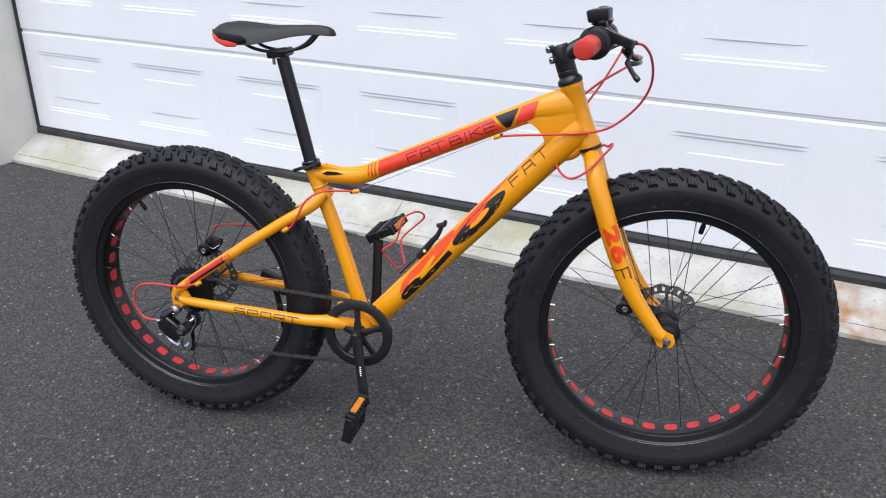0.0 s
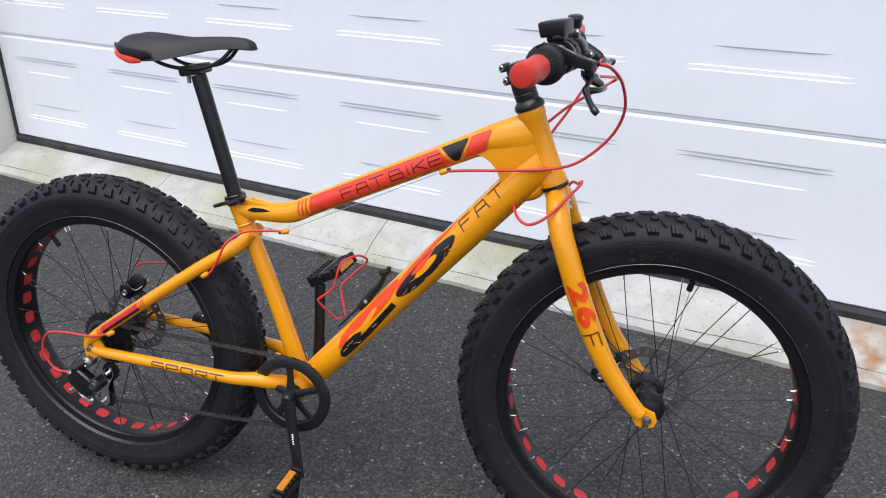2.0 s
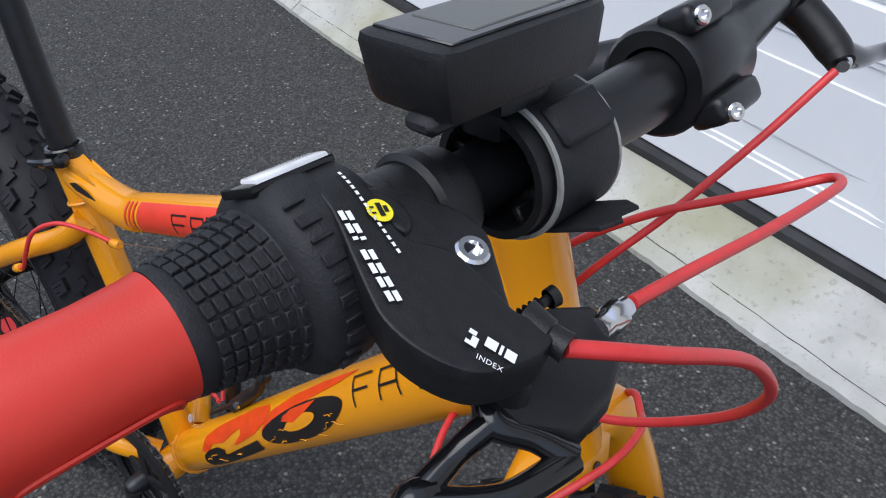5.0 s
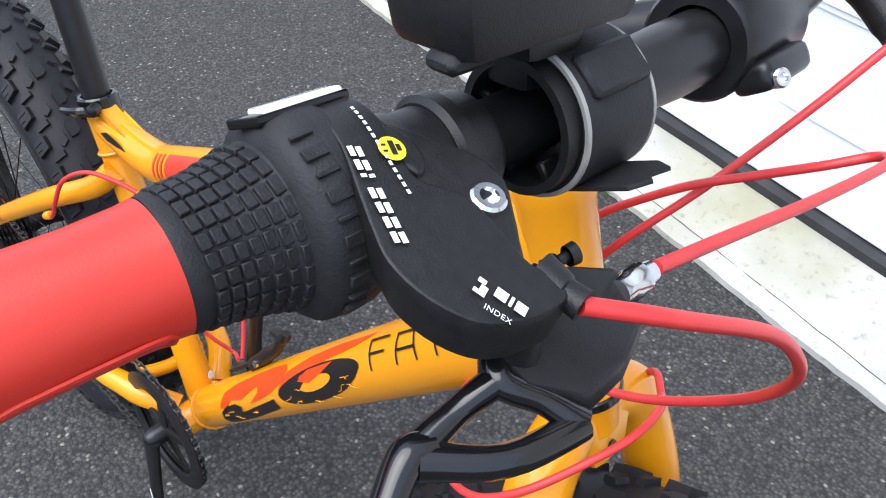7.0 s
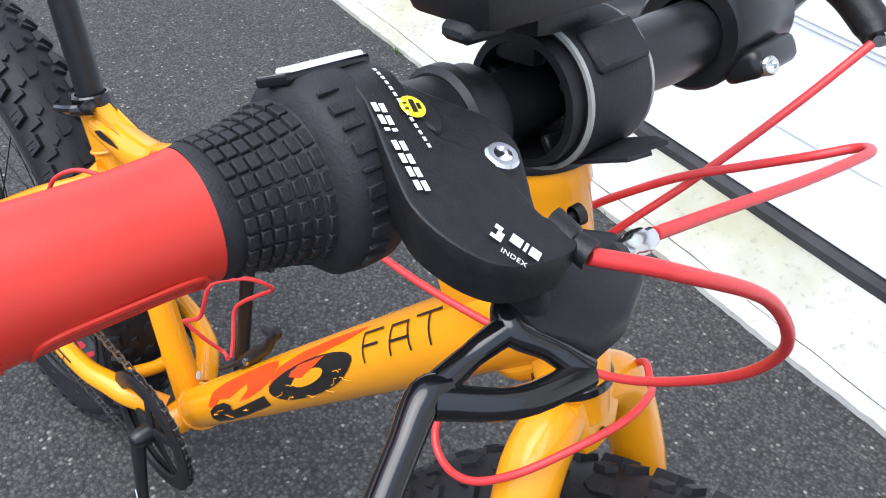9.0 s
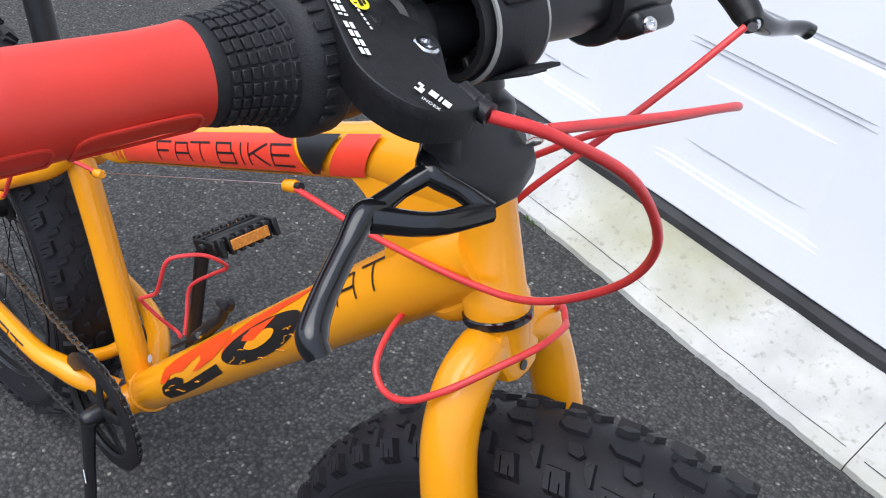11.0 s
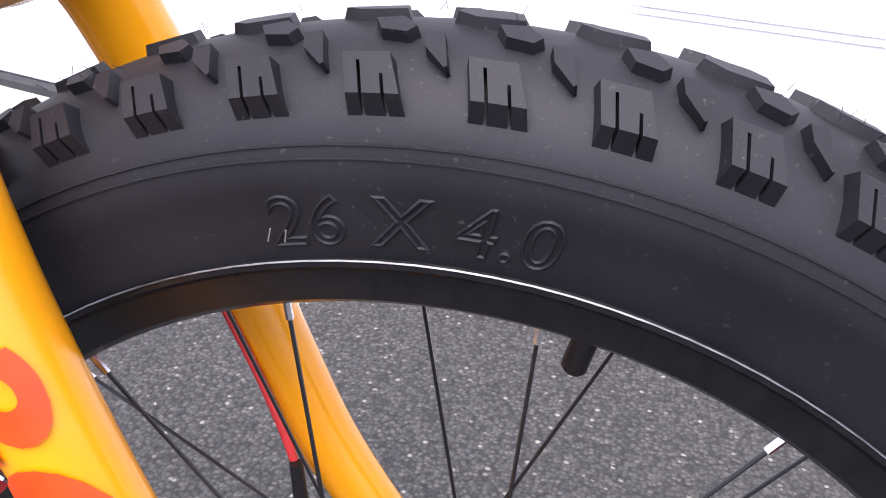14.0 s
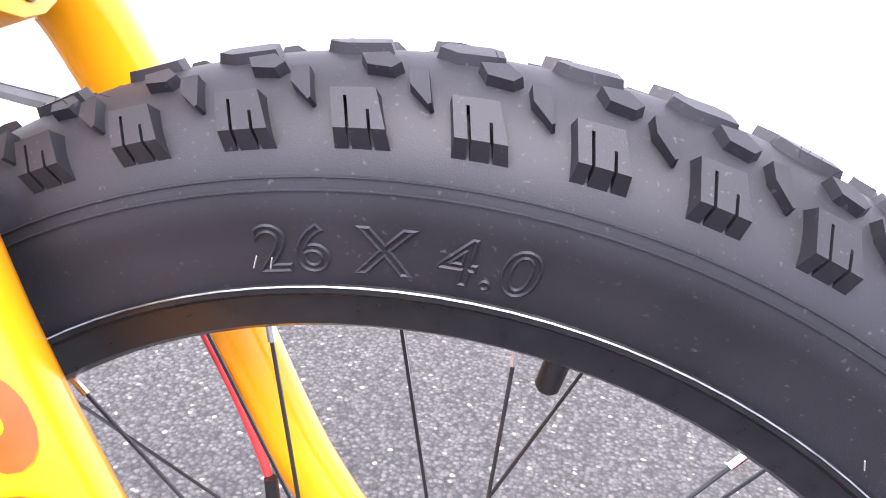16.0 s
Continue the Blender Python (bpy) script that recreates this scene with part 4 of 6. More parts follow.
# -- fork --
fork = part("fork", steered(lathe([(-0.030, 0.0), (-0.030, 0.021), (-0.014, 0.0225), (-0.006, 0.0235), (-0.006, 0)], HT0, HAXIS, 28)), YELLOW, bike, "yellow rigid fork with curved shoulders")
part("headset_cup", steered(lathe([(-0.0075, 0.0), (-0.0075, 0.0245), (-0.006, 0.0262), (-0.001, 0.0262), (0.0, 0.025), (0.0, 0)], HT0, HAXIS, 32)), BLACK_GLOSS, bike, "black headset ring")
blades = []
for sg in (-1, 1):
    pts = [(0.994, sg * 0.004, 0.756), (0.998, sg * 0.028, 0.756), (1.003, sg * 0.052, 0.742), (1.011, sg * 0.0680, 0.710), (1.026, sg * 0.0765, 0.665), (1.046, sg * 0.0790, 0.603), (1.074, sg * 0.0790, 0.529), (1.104, sg * 0.0785, 0.466), (1.150, sg * 0.0775, 0.398), (1.166, sg * 0.077, 0.380)]
    blades.append(part("fork_blade", steered(tube(pts, [0.018, 0.0195, 0.0205, 0.0205, 0.0205, 0.0205, 0.0195, 0.018, 0.0155, 0.0145], 20)), YELLOW, fork))
    do = [(1.152, 0.400), (1.168, 0.398), (1.178, 0.388), (1.192, 0.384), (1.197, 0.370), (1.192, 0.357), (1.183, 0.353), (1.181, 0.362), (1.186, 0.371), (1.180, 0.378), (1.172, 0.372), (1.171, 0.353), (1.160, 0.357), (1.152, 0.372)]
    part("fork_end", steered(extrude_outline(do, 0.007, Matrix(((1, 0, 0, 0), (0, 0, 1, sg * 0.0775 - 0.0035), (0, 1, 0, 0), (0, 0, 0, 1))), 0.0015)), YELLOW, fork)
    part("axle_nut", steered(lathe([(0.068, 0), (0.068, 0.0125), (0.0705, 0.0125), (0.071, 0.0085), (0.084, 0.0085), (0.085, 0.005), (0.091, 0.0045), (0.091, 0)], FA, (0, sg, 0), 12)), STEEL if sg < 0 else BLACK_METAL, fork)
bridge = [(-0.026, 0.0), (-0.022, 0.022), (0.022, 0.022), (0.026, 0.0), (0.018, -0.016), (0.007, -0.020), (-0.007, -0.020), (-0.018, -0.016)]
part("crown_plate", steered(extrude_outline(bridge, 0.026, frame_of((0.996, 0, 0.748), (0, 1, 0), (-0.33, 0, 0.944)) @ Matrix.Translation((0, 0, -0.004)), 0.003)), YELLOW, fork)
part("crown_hole", steered(lathe([(0.0, 0.0), (0.0, 0.0042), (0.0012, 0.0042), (0.0012, 0)], (1.0205, 0, 0.7455), (0.944, 0, 0.33), 16)), BLACK_DECAL, fork)
FB = Pipe((1.046, -0.0790, 0.603), (1.074, -0.0790, 0.529), 0.0205, 0.0197, 0.0018)


def fork_print():
    # figures read downwards along the blade
    for ch, u in (("2", -0.027), ("6", 0.016)):
        b = lettering(ch, 0.029, 1.0, stretch=1.85, bold=0.0020)
        bmesh.ops.subdivide_edges(b, edges=b.edges[:], cuts=2)
        FB.lay(b, u, -0.0090)
        part("decal_number", steered(b), ORANGE_DECAL, blades[0], "orange red figure of the number 26")
    part("lettering", steered(FB.lay(stroke_letters("F", 0.028, 0.026, 0.01, 0.0022), 0.070, -0.014)), BLACK_DECAL, blades[0], "black letter F")


fork_print()

# -- seat --
POST = (V(0.2845, 0, 0.957) - V(0.3375, 0, 0.706)).normalized()
part("seat_post", tube([V(0.3375, 0, 0.706) - POST * 0.05, V(0.2845, 0, 0.955)], 0.0152, 20), BLACK_METAL, bike, "black seat post")
clamp = part("seat_clamp", lathe([(-0.010, 0.0172), (-0.010, 0.0205), (-0.008, 0.0222), (0.008, 0.0222), (0.010, 0.0205), (0.010, 0.0172)], V(0.3375, 0, 0.7065), POST, 28, closed=True), BLACK_GLOSS, bike, "black quick release seat clamp")
part("lever", tube([(0.360, -0.010, 0.711), (0.352, -0.030, 0.711), (0.325, -0.036, 0.704), (0.305, -0.030, 0.697)], [0.005, 0.0052, 0.0045, 0.004], 8), BLACK_GLOSS, clamp)
part("lever_nut", lathe([(0, 0.0), (0, 0.0065), (0.012, 0.0065), (0.014, 0.003), (0.014, 0)], (0.358, -0.012, 0.713), (0.6, -0.8, 0), 12), BLACK_METAL, clamp)


def saddle():
    bm = bmesh.new()
    # (x, half width, top height, drop of the sides)
    st = [(0.128, 0.050, 1.018, 0.014), (0.140, 0.066, 1.024, 0.030), (0.165, 0.073, 1.027, 0.040), (0.20, 0.071, 1.025, 0.045), (0.235, 0.058, 1.022, 0.042), (0.27, 0.040, 1.020, 0.034), (0.31, 0.028, 1.021, 0.026), (0.36, 0.022, 1.022, 0.022), (0.40, 0.020, 1.020, 0.020), (0.420, 0.016, 1.015, 0.016), (0.429, 0.008, 1.009, 0.010)]
    st = [(0.30 + (x - 0.30) * (0.93 if x < 0.30 else 0.90), w, z + 0.007, d) for x, w, z, d in st]
    rows = []
    n = 14
    dense = spline([V(*s[:3]) for s in st], 3)
    drops = np.interp(np.linspace(0, 1, len(dense)), np.linspace(0, 1, len(st)), [s[3] for s in st])
    for p, dr in zip(dense, drops):
        row = []
        for j in range(n + 1):
            a = math.pi * j / n
            y = -math.cos(a) * p.y
            e = abs(math.cos(a))
            z = p.z - dr * e ** 3.2 - 0.006 * math.exp(-(y / 0.007) ** 2)
            row.append(bm.verts.new((p.x, y, z)))
        # the underside
        for j in range(n - 1, 0, -1):
            y = -math.cos(math.pi * j / n) * p.y * 0.9
            row.append(bm.verts.new((p.x, y, p.z - dr * 0.9 - 0.004)))
        rows.append(row)
    m = len(rows[0])
    for a, b in zip(rows, rows[1:]):
        for k in range(m):
            bm.faces.new((a[k], a[(k + 1) % m], b[(k + 1) % m], b[k]))
    bm.faces.new(rows[0][::-1])
    bm.faces.new(rows[-1])
    s = part("saddle", bm, SADDLE_SKIN, bike, "black sports saddle with red tail inserts")
    for sg in (-1, 1):
        part("rail", tube([(0.375, sg * 0.010, 1.009), (0.345, sg * 0.016, 0.983), (0.305, sg * 0.021, 0.970), (0.255, sg * 0.022, 0.970), (0.220, sg * 0.026, 0.979), (0.196, sg * 0.032, 0.996)], 0.0038, 10), BLACK_METAL, s)
        part("tail_insert", tube([(0.143, sg * 0.050, 1.011), (0.160, sg * 0.069, 1.002), (0.188, sg * 0.074, 0.992), (0.209, sg * 0.070, 0.988)], [0.004, 0.0075, 0.0085, 0.004], 8, flat=0.6), RED_DECAL, s, "red plastic insert")
        part("side_panel", tube([(0.145, sg * 0.054, 1.017), (0.174, sg * 0.0735, 1.009), (0.212, sg * 0.072, 1.002), (0.230, sg * 0.064, 0.997)], [0.004, 0.010, 0.010, 0.004], 8, flat=0.5), BLACK_PLASTIC, s)
    part("seat_clamp_head", block((0.050, 0.046, 0.020), pose(0.279, 0, 0.965, 0, -8, 0), 0.006), BLACK_METAL, s)
    part("clamp_bolt", tube([(0.262, 0, 0.938), (0.262, 0, 0.958)], 0.004, 8), STEEL, s)


saddle()

# -- drive --
RING = BB + V(0, -0.058, 0.004)


def chainring():
    bm = bmesh.new()
    n = 44
    outer, teeth = 0.083, 0.0865
    y0, y1 = RING.y - 0.0025, RING.y + 0.0025
    ring_o, ring_i = [], []
    for y in (y0, y1):
        o, i_ = [], []
        for k in range(n * 4):
            a = 2 * math.pi * k / (n * 4)
            r = teeth if k % 4 in (1, 2) else outer
            o.append(bm.verts.new((BB.x + r * math.cos(a), y, RING.z + r * math.sin(a))))
            i_.append(bm.verts.new((BB.x + 0.064 * math.cos(a), y, RING.z + 0.064 * math.sin(a))))
        ring_o.append(o)
        ring_i.append(i_)
    m = n * 4
    for k in range(m):
        k2 = (k + 1) % m
        for e in (0, 1):
            bm.faces.new((ring_o[e][k], ring_o[e][k2], ring_i[e][k2], ring_i[e][k]))
        bm.faces.new((ring_o[0][k], ring_o[0][k2], ring_o[1][k2], ring_o[1][k]))
        bm.faces.new((ring_i[0][k], ring_i[0][k2], ring_i[1][k2], ring_i[1][k]))
    c = part("chainset", bm, BLACK_PLASTIC, bike, "black chainset with five-arm spider and guard")
    part("chain_guard", lathe([(-0.006, 0.064), (-0.009, 0.067), (-0.0095, 0.082), (-0.006, 0.0885), (-0.002, 0.086), (-0.003, 0.066)], V(BB.x, RING.y, RING.z), (0, 1, 0), 72, closed=True), BLACK_PLASTIC, c, "black plastic chain guard")
    for k in range(5):
        a = 2 * math.pi * k / 5 + math.radians(90)
        p = V(BB.x + 0.012 * math.cos(a), RING.y - 0.004, RING.z + 0.012 * math.sin(a))
        q = V(BB.x + 0.068 * math.cos(a), RING.y - 0.001, RING.z + 0.068 * math.sin(a))
        part("spider_arm", sweep(bmesh.new(), [p, p.lerp(q, .5), q], [0.011, 0.0075, 0.0085], 10, flat=0.4), BLACK_PLASTIC, c)
    part("axle_cap", lathe([(-0.032, 0), (-0.032, 0.008), (-0.030, 0.0105), (-0.020, 0.013), (0.0, 0.015), (0.10, 0.015), (0.135, 0.013), (0.136, 0)], V(BB.x, RING.y, RING.z), (0, 1, 0), 20), BLACK_METAL, c)
    return c


chainset = chainring()
CR0 = V(0.462, -0.084, 0.302)


def crank(a, b, name_label):
    bm = bmesh.new()
    sweep(bm, spline([a, a.lerp(b, 0.5) + V(0, 0, 0), b], 5), [0.0155, 0.0125, 0.0125, 0.013], 12, flat=0.55)
    return part("crank", bm, BLACK_METAL, chainset, name_label)


def pedal(c, ax, fwd, label):
    """A resin platform pedal: axle ax, long side fwd."""
    m = frame_of(c, ax, fwd)
    p = part("pedal", tube([m @ V(-0.055, 0, 0), m @ V(0.05, 0, 0)], 0.0075, 10), BLACK_METAL, bike, label)
    bm = bmesh.new()
    for sy in (-1, 1):
        for k in range(7):
            block((0.0085, 0.012, 0.026), m @ Matrix.Translation((-0.040 + k * 0.0135, sy * 0.036, 0)), 0.0015, 1, bm)
        block((0.094, 0.006, 0.018), m @ Matrix.Translation((0, sy * 0.030, 0)), 0.0015, 1, bm)
    for sx in (-0.046, 0.046):
        block((0.006, 0.066, 0.020), m @ Matrix.Translation((sx, 0, 0)), 0.0015, 1, bm)
    block((0.09, 0.020, 0.022), m, 0.004, 1, bm)
    part("cage", bm, BLACK_PLASTIC, p)
    for sy in (-1, 1):
        part("reflector", block((0.056, 0.004, 0.015), m @ Matrix.Translation((0, sy * 0.0425, 0)), 0.001, 1), AMBER, p, "amber reflector")


crank(CR0, V(0.486, -0.112, 0.136), "black crank arm")
pedal(V(0.482, -0.170, 0.132), (-0.05, -1, -0.1), (-0.25, 0.1, -1), "black resin pedal with amber reflectors")
crank(V(0.456, 0.078, 0.312), V(0.462, 0.100, 0.490), "black crank arm")
pedal(V(0.468, 0.152, 0.505), (0.10, 1, 0.10), (0.95, -0.1, 0.45), "black resin pedal with amber reflectors")
mk = bmesh.new()
for k in range(6):
    z = 0.205 + k * 0.0055
    mk.faces.new([mk.verts.new(p) for p in ((0.475, -0.1065, z), (0.479, -0.1068, z + 0.001), (0.478, -0.1060, z + 0.0038), (0.474, -0.1057, z + 0.003))])
part("crank_mark", mk, WHITE_MARK, chainset, "illegible white print", smooth=False)


def cassette():
    c = part("cassette", lathe([(0.044, 0), (0.044, 0.016), (0.082, 0.016), (0.082, 0)], RA, (0, -1, 0), 24), BLACK_METAL, bike, "dark steel cassette")
    for k, r in enumerate((0.062, 0.054, 0.047, 0.041, 0.036, 0.031, 0.027)):
        bm = bmesh.new()
        n = int(r * 2 * math.pi / 0.0127) * 4
        y = -0.047 - k * 0.0048
        o, i_ = [[], []], [[], []]
        for e, yy in enumerate((y - 0.0009, y + 0.0009)):
            for j in range(n):
                a = 2 * math.pi * j / n
                rr = r + (0.003 if j % 4 in (1, 2) else -0.001)
                o[e].append(bm.verts.new((rr * math.cos(a), yy, RA.z + rr * math.sin(a))))
                i_[e].append(bm.verts.new(((r - 0.012) * math.cos(a), yy, RA.z + (r - 0.012) * math.sin(a))))
        for j in range(n):
            j2 = (j + 1) % n
            for e in (0, 1):
                bm.faces.new((o[e][j], o[e][j2], i_[e][j2], i_[e][j]))
            bm.faces.new((o[0][j], o[0][j2], o[1][j2], o[1][j]))
        part("sprocket", bm, DARK_STEEL, c, smooth=False)


cassette()


def chain():
    """Links laid along the upper and lower run."""
    y = -0.061
    ax, az, ar = 0.0, RA.z, 0.045
    j1, j2 = V(0.012, y - 0.012, 0.300), V(-0.012, y - 0.012, 0.226)
    cx, cz = BB.x, RING.z
    path = []
    for k in range(13):
        a = radians(-90 + 180 * k / 12)
        path.append(V(cx + 0.0845 * math.cos(a), RING.y, cz + 0.0845 * math.sin(a)))
    path.append(V(0.02, y, az + ar))
    for k in range(9):
        a = radians(90 + 170 * k / 8)
        path.append(V(ax + ar * math.cos(a), y, az + ar * math.sin(a)))
    path += [j1 + V(0.012, 0, 0.008), j1 + V(0.014, 0, -0.008), j2 + V(-0.012, 0, 0.010), j2 + V(-0.008, 0, -0.012), V(cx, RING.y, cz - 0.0845)]
    # resample at half the pitch
    pts, step = [path[0]], 0.0127
    cur, i = path[0], 1
    while i < len(path):
        d = (path[i] - cur)
        if d.length < step:
            i += 1
            continue
        cur = cur + d.normalized() * step
        pts.append(cur)
    bm = bmesh.new()
    for k, (a, b) in enumerate(zip(pts, pts[1:])):
        d = (b - a).normalized()
        off = 0.0032 if k % 2 else 0.0021
        for sg in (-1, 1):
            s = V(0, sg * off, 0)
            sweep(bm, [a + s - d * 0.003, a + s, a.lerp(b, .5) + s, b + s, b + s + d * 0.003], [0.002, 0.0050, 0.0032, 0.0050, 0.002], 6, flat=0.22)
        sweep(bm, [a + V(0, -0.004, 0), a + V(0, 0.004, 0)], 0.0022, 6)
    part("chain", bm, CHAIN_STEEL, bike, "dark steel roller chain")
    return j1, j2


J1, J2 = chain()


def derailleur():
    d = part("rear_derailleur", block((0.052, 0.026, 0.034), pose(-0.024, -0.114, 0.296, 0, 38, 0), 0.009, 3), BLACK_GLOSS, bike, "black rear derailleur with silver cage")
    part("hanger_bolt", lathe([(-0.014, 0), (-0.014, 0.012), (0.006, 0.013), (0.010, 0.008), (0.010, 0)], (-0.016, -0.104, 0.336), (0, -1, 0), 16), STEEL, d)
    part("bolt_cap", lathe([(0.010, 0.006), (0.013, 0.0055), (0.011, 0.003), (0.011, 0)], (-0.016, -0.104, 0.336), (0, -1, 0), 6), CHROME, d)
    part("link_arm", tube([(-0.016, -0.106, 0.338), (-0.040, -0.114, 0.322), (-0.042, -0.118, 0.300)], [0.010, 0.013, 0.011], 10), BLACK_GLOSS, d)
    part("link_arm", tube([(-0.040, -0.128, 0.308), (-0.012, -0.128, 0.284)], [0.007, 0.007], 8), CHROME, d)
    part("link_arm", tube([(-0.030, -0.126, 0.282), (-0.002, -0.126, 0.264)], [0.008, 0.006], 8), DARK_STEEL, d)
    part("link_arm", tube([(-0.046, -0.124, 0.290), (-0.024, -0.126, 0.262), (-0.006, -0.124, 0.248)], [0.006, 0.008, 0.006], 8), CHROME, d)
    part("outer_link", extrude_outline([(-0.052, 0.312), (-0.036, 0.322), (-0.004, 0.296), (0.004, 0.276), (-0.008, 0.262), (-0.026, 0.270), (-0.050, 0.292)], 0.010, Matrix(((1, 0, 0, 0), (0, 0, 1, -0.136), (0, 1, 0, 0), (0, 0, 0, 1))), 0.003), BLACK_GLOSS, d)
    part("spring_knuckle", lathe([(-0.016, 0), (-0.016, 0.015), (0.010, 0.016), (0.014, 0.011), (0.014, 0)], (0.004, -0.112, 0.288), (0, -1, 0), 18), BLACK_METAL, d)
    part("knuckle_cap", lathe([(0.012, 0.009), (0.016, 0.008), (0.015, 0.004), (0.015, 0)], (0.004, -0.112, 0.288), (0, -1, 0), 14), CHROME, d)
    part("pinch_bolt", lathe([(0, 0.006), (0.006, 0.006), (0.007, 0.004), (0.007, 0)], (-0.048, -0.132, 0.276), (0, -1, 0), 6), CHROME, d)
    for p in ((-0.040, -0.128, 0.308), (-0.012, -0.128, 0.284), (0.012, -0.086, 0.300), (-0.012, -0.086, 0.226)):
        part("pivot", lathe([(-0.004, 0.0042), (0.006, 0.0042), (0.007, 0.003), (0.007, 0)], p, (0, -1, 0), 12), CHROME, d)
    part("print", block((0.020, 0.0006, 0.006), pose(-0.024, -0.1274, 0.298, 0, 38, 0)), WHITE_MARK, d, "illegible white print")
    for j in (J1, J2):
        w = bmesh.new()
        rings = []
        for yy in (-0.004, 0.004):
            o, q = [], []
            for k in range(44):
                a = 2 * math.pi * k / 44
                r = 0.021 if k % 4 in (0, 1) else 0.018
                o.append(w.verts.new(j + V(r * math.cos(a), yy, r * math.sin(a))))
                q.append(w.verts.new(j + V(0.006 * math.cos(a), yy, 0.006 * math.sin(a))))
            rings.append((o, q))
        for k in range(44):
            k2 = (k + 1) % 44
            for o, q in rings:
                w.faces.new((o[k], o[k2], q[k2], q[k]))
            w.faces.new((rings[0][0][k], rings[0][0][k2], rings[1][0][k2], rings[1][0][k]))
        part("jockey_wheel", w, BLACK_PLASTIC, d)
    for sg in (-1, 1):
        part("cage_plate", sweep(bmesh.new(), [J1 + V(0.004, sg * 0.008, 0.014), J1 + V(0, sg * 0.008, 0), J1.lerp(J2, .5) + V(-0.006, sg * 0.008, 0), J2 + V(0, sg * 0.008, 0), J2 + V(-0.002, sg * 0.008, -0.014)], [0.006, 0.013, 0.009, 0.013, 0.006], 8, flat=0.16), CHROME if sg < 0 else BLACK_METAL, d)
    part("barrel_adjuster", lathe([(0, 0.003), (0, 0.006), (0.012, 0.006), (0.016, 0.004), (0.016, 0)], (-0.058, -0.110, 0.300), (-1, 0, 0.25), 10), STEEL, d)


derailleur()


def caliper(c, fix, up, label):
    """A cable disc brake on the far side."""
    m = frame_of(c, (0, 1, 0), up)
    bm = block((0.026, 0.056, 0.024), m, 0.004, 2)
    join(bm, block((0.034, 0.026, 0.034), m @ pose(-0.002, -0.006, 0.002), 0.005, 2))
    k = part("brake_caliper", fix(bm), BLACK_METAL, bike, label)
    side = m.to_3x3() @ V(-1, 0, 0)
    part("adjuster", fix(lathe([(0, 0.017), (0.004, 0.019), (0.008, 0.019), (0.009, 0.016), (0.012, 0.016), (0.013, 0.012), (0.013, 0)], m @ V(-0.017, -0.006, 0.002), side, 20)), BLACK_GLOSS, k)
    part("bolt", fix(lathe([(0, 0.0075), (0.003, 0.0075), (0.004, 0.006), (0.002, 0.0035), (0.002, 0)], m @ V(-0.030, -0.006, 0.002), side, 6)), STEEL, k)
    part("return_spring", fix(tube([m @ V(-0.024, 0.010, 0.008), m @ V(-0.026, 0.016, 0.020), m @ V(-0.018, 0.030, 0.026)], [0.0012, 0.0012, 0.0012], 6)), STEEL, k)
    part("cable_arm", fix(sweep(bmesh.new(), spline([m @ V(-0.012, 0.0, 0.016), m @ V(-0.012, 0.030, 0.022), m @ V(-0.010, 0.046, 0.018)], 4), [0.008, 0.007, 0.006], 8, flat=0.6)), BLACK_METAL, k)
    for sy in (-0.026, 0.026):
        part("mount_bolt", fix(lathe([(0, 0.0055), (0.008, 0.0055), (0.009, 0.003), (0.009, 0)], m @ V(0.008, sy, 0.016), m.to_3x3() @ V(0, 0, 1), 10)), STEEL, k)


caliper(V(1.090, 0.058, 0.400), steered, (0.35, 0, 1), "black front disc brake caliper")
caliper(V(0.006, 0.052, 0.458), lambda b: b, (0.6, 0, 0.8), "black rear disc brake caliper")

# stand on the far side
stand = part("kickstand", tube([(0.150, 0.112, 0.352), (0.158, 0.124, 0.250), (0.150, 0.182, 0.060), (0.148, 0.190, 0.025)], [0.0085, 0.0085, 0.0075, 0.007], 10), BLACK_METAL, bike, "black kickstand folded down")
part("stand_bracket", block((0.085, 0.030, 0.044), pose(0.160, 0.104, 0.346, 0, 22, 0), 0.006), BLACK_METAL, stand)
part("stand_foot", tube([(0.149, 0.188, 0.033), (0.146, 0.194, 0.0125)], [0.010, 0.011], 10), DARK_RUBBER, stand)

# -- cockpit --
BAR = [V(0.9868, -0.345, 1.0066), V(0.9925, -0.26, 1.0092), V(1.002, -0.16, 1.0105), V(1.008, -0.05, 1.010), V(1.008, 0.05, 1.013), V(1.000, 0.16, 1.018), V(0.992, 0.23, 1.020), V(0.985, 0.305, 1.023)]


def turned(p, w=1.0):
    """Where a point of the straight-ahead controls lies with the bar turned and shifted to its far end."""
    ys = (-0.351, -0.28, -0.20, -0.14, 0.0, 0.14, 0.20)
    dx = np.interp(p.y, ys, (0.008, 0.008, 0.008, 0.002, 0.002, -0.005, -0.016))
    dy = np.interp(p.y, ys, (0.019, 0.015, 0.014, 0.019, 0.018, 0.030, 0.060))
    dz = np.interp(p.y, ys, (0.008, 0.006, 0.004, 0.000, -0.002, -0.005, -0.010))
    return p + V(float(dx), float(dy), float(dz)) * w


def turn_controls(thing, weight=lambda p: 1.0):
    for ob in [thing] + list(thing.children_recursive):
        for v in ob.data.vertices:
            v.co = turned(v.co, weight(v.co))


def bar_at(y):
    return V(float(np.interp(y, [p.y for p in BAR], [p.x for p in BAR])), y, float(np.interp(y, [p.y for p in BAR], [p.z for p in BAR])))


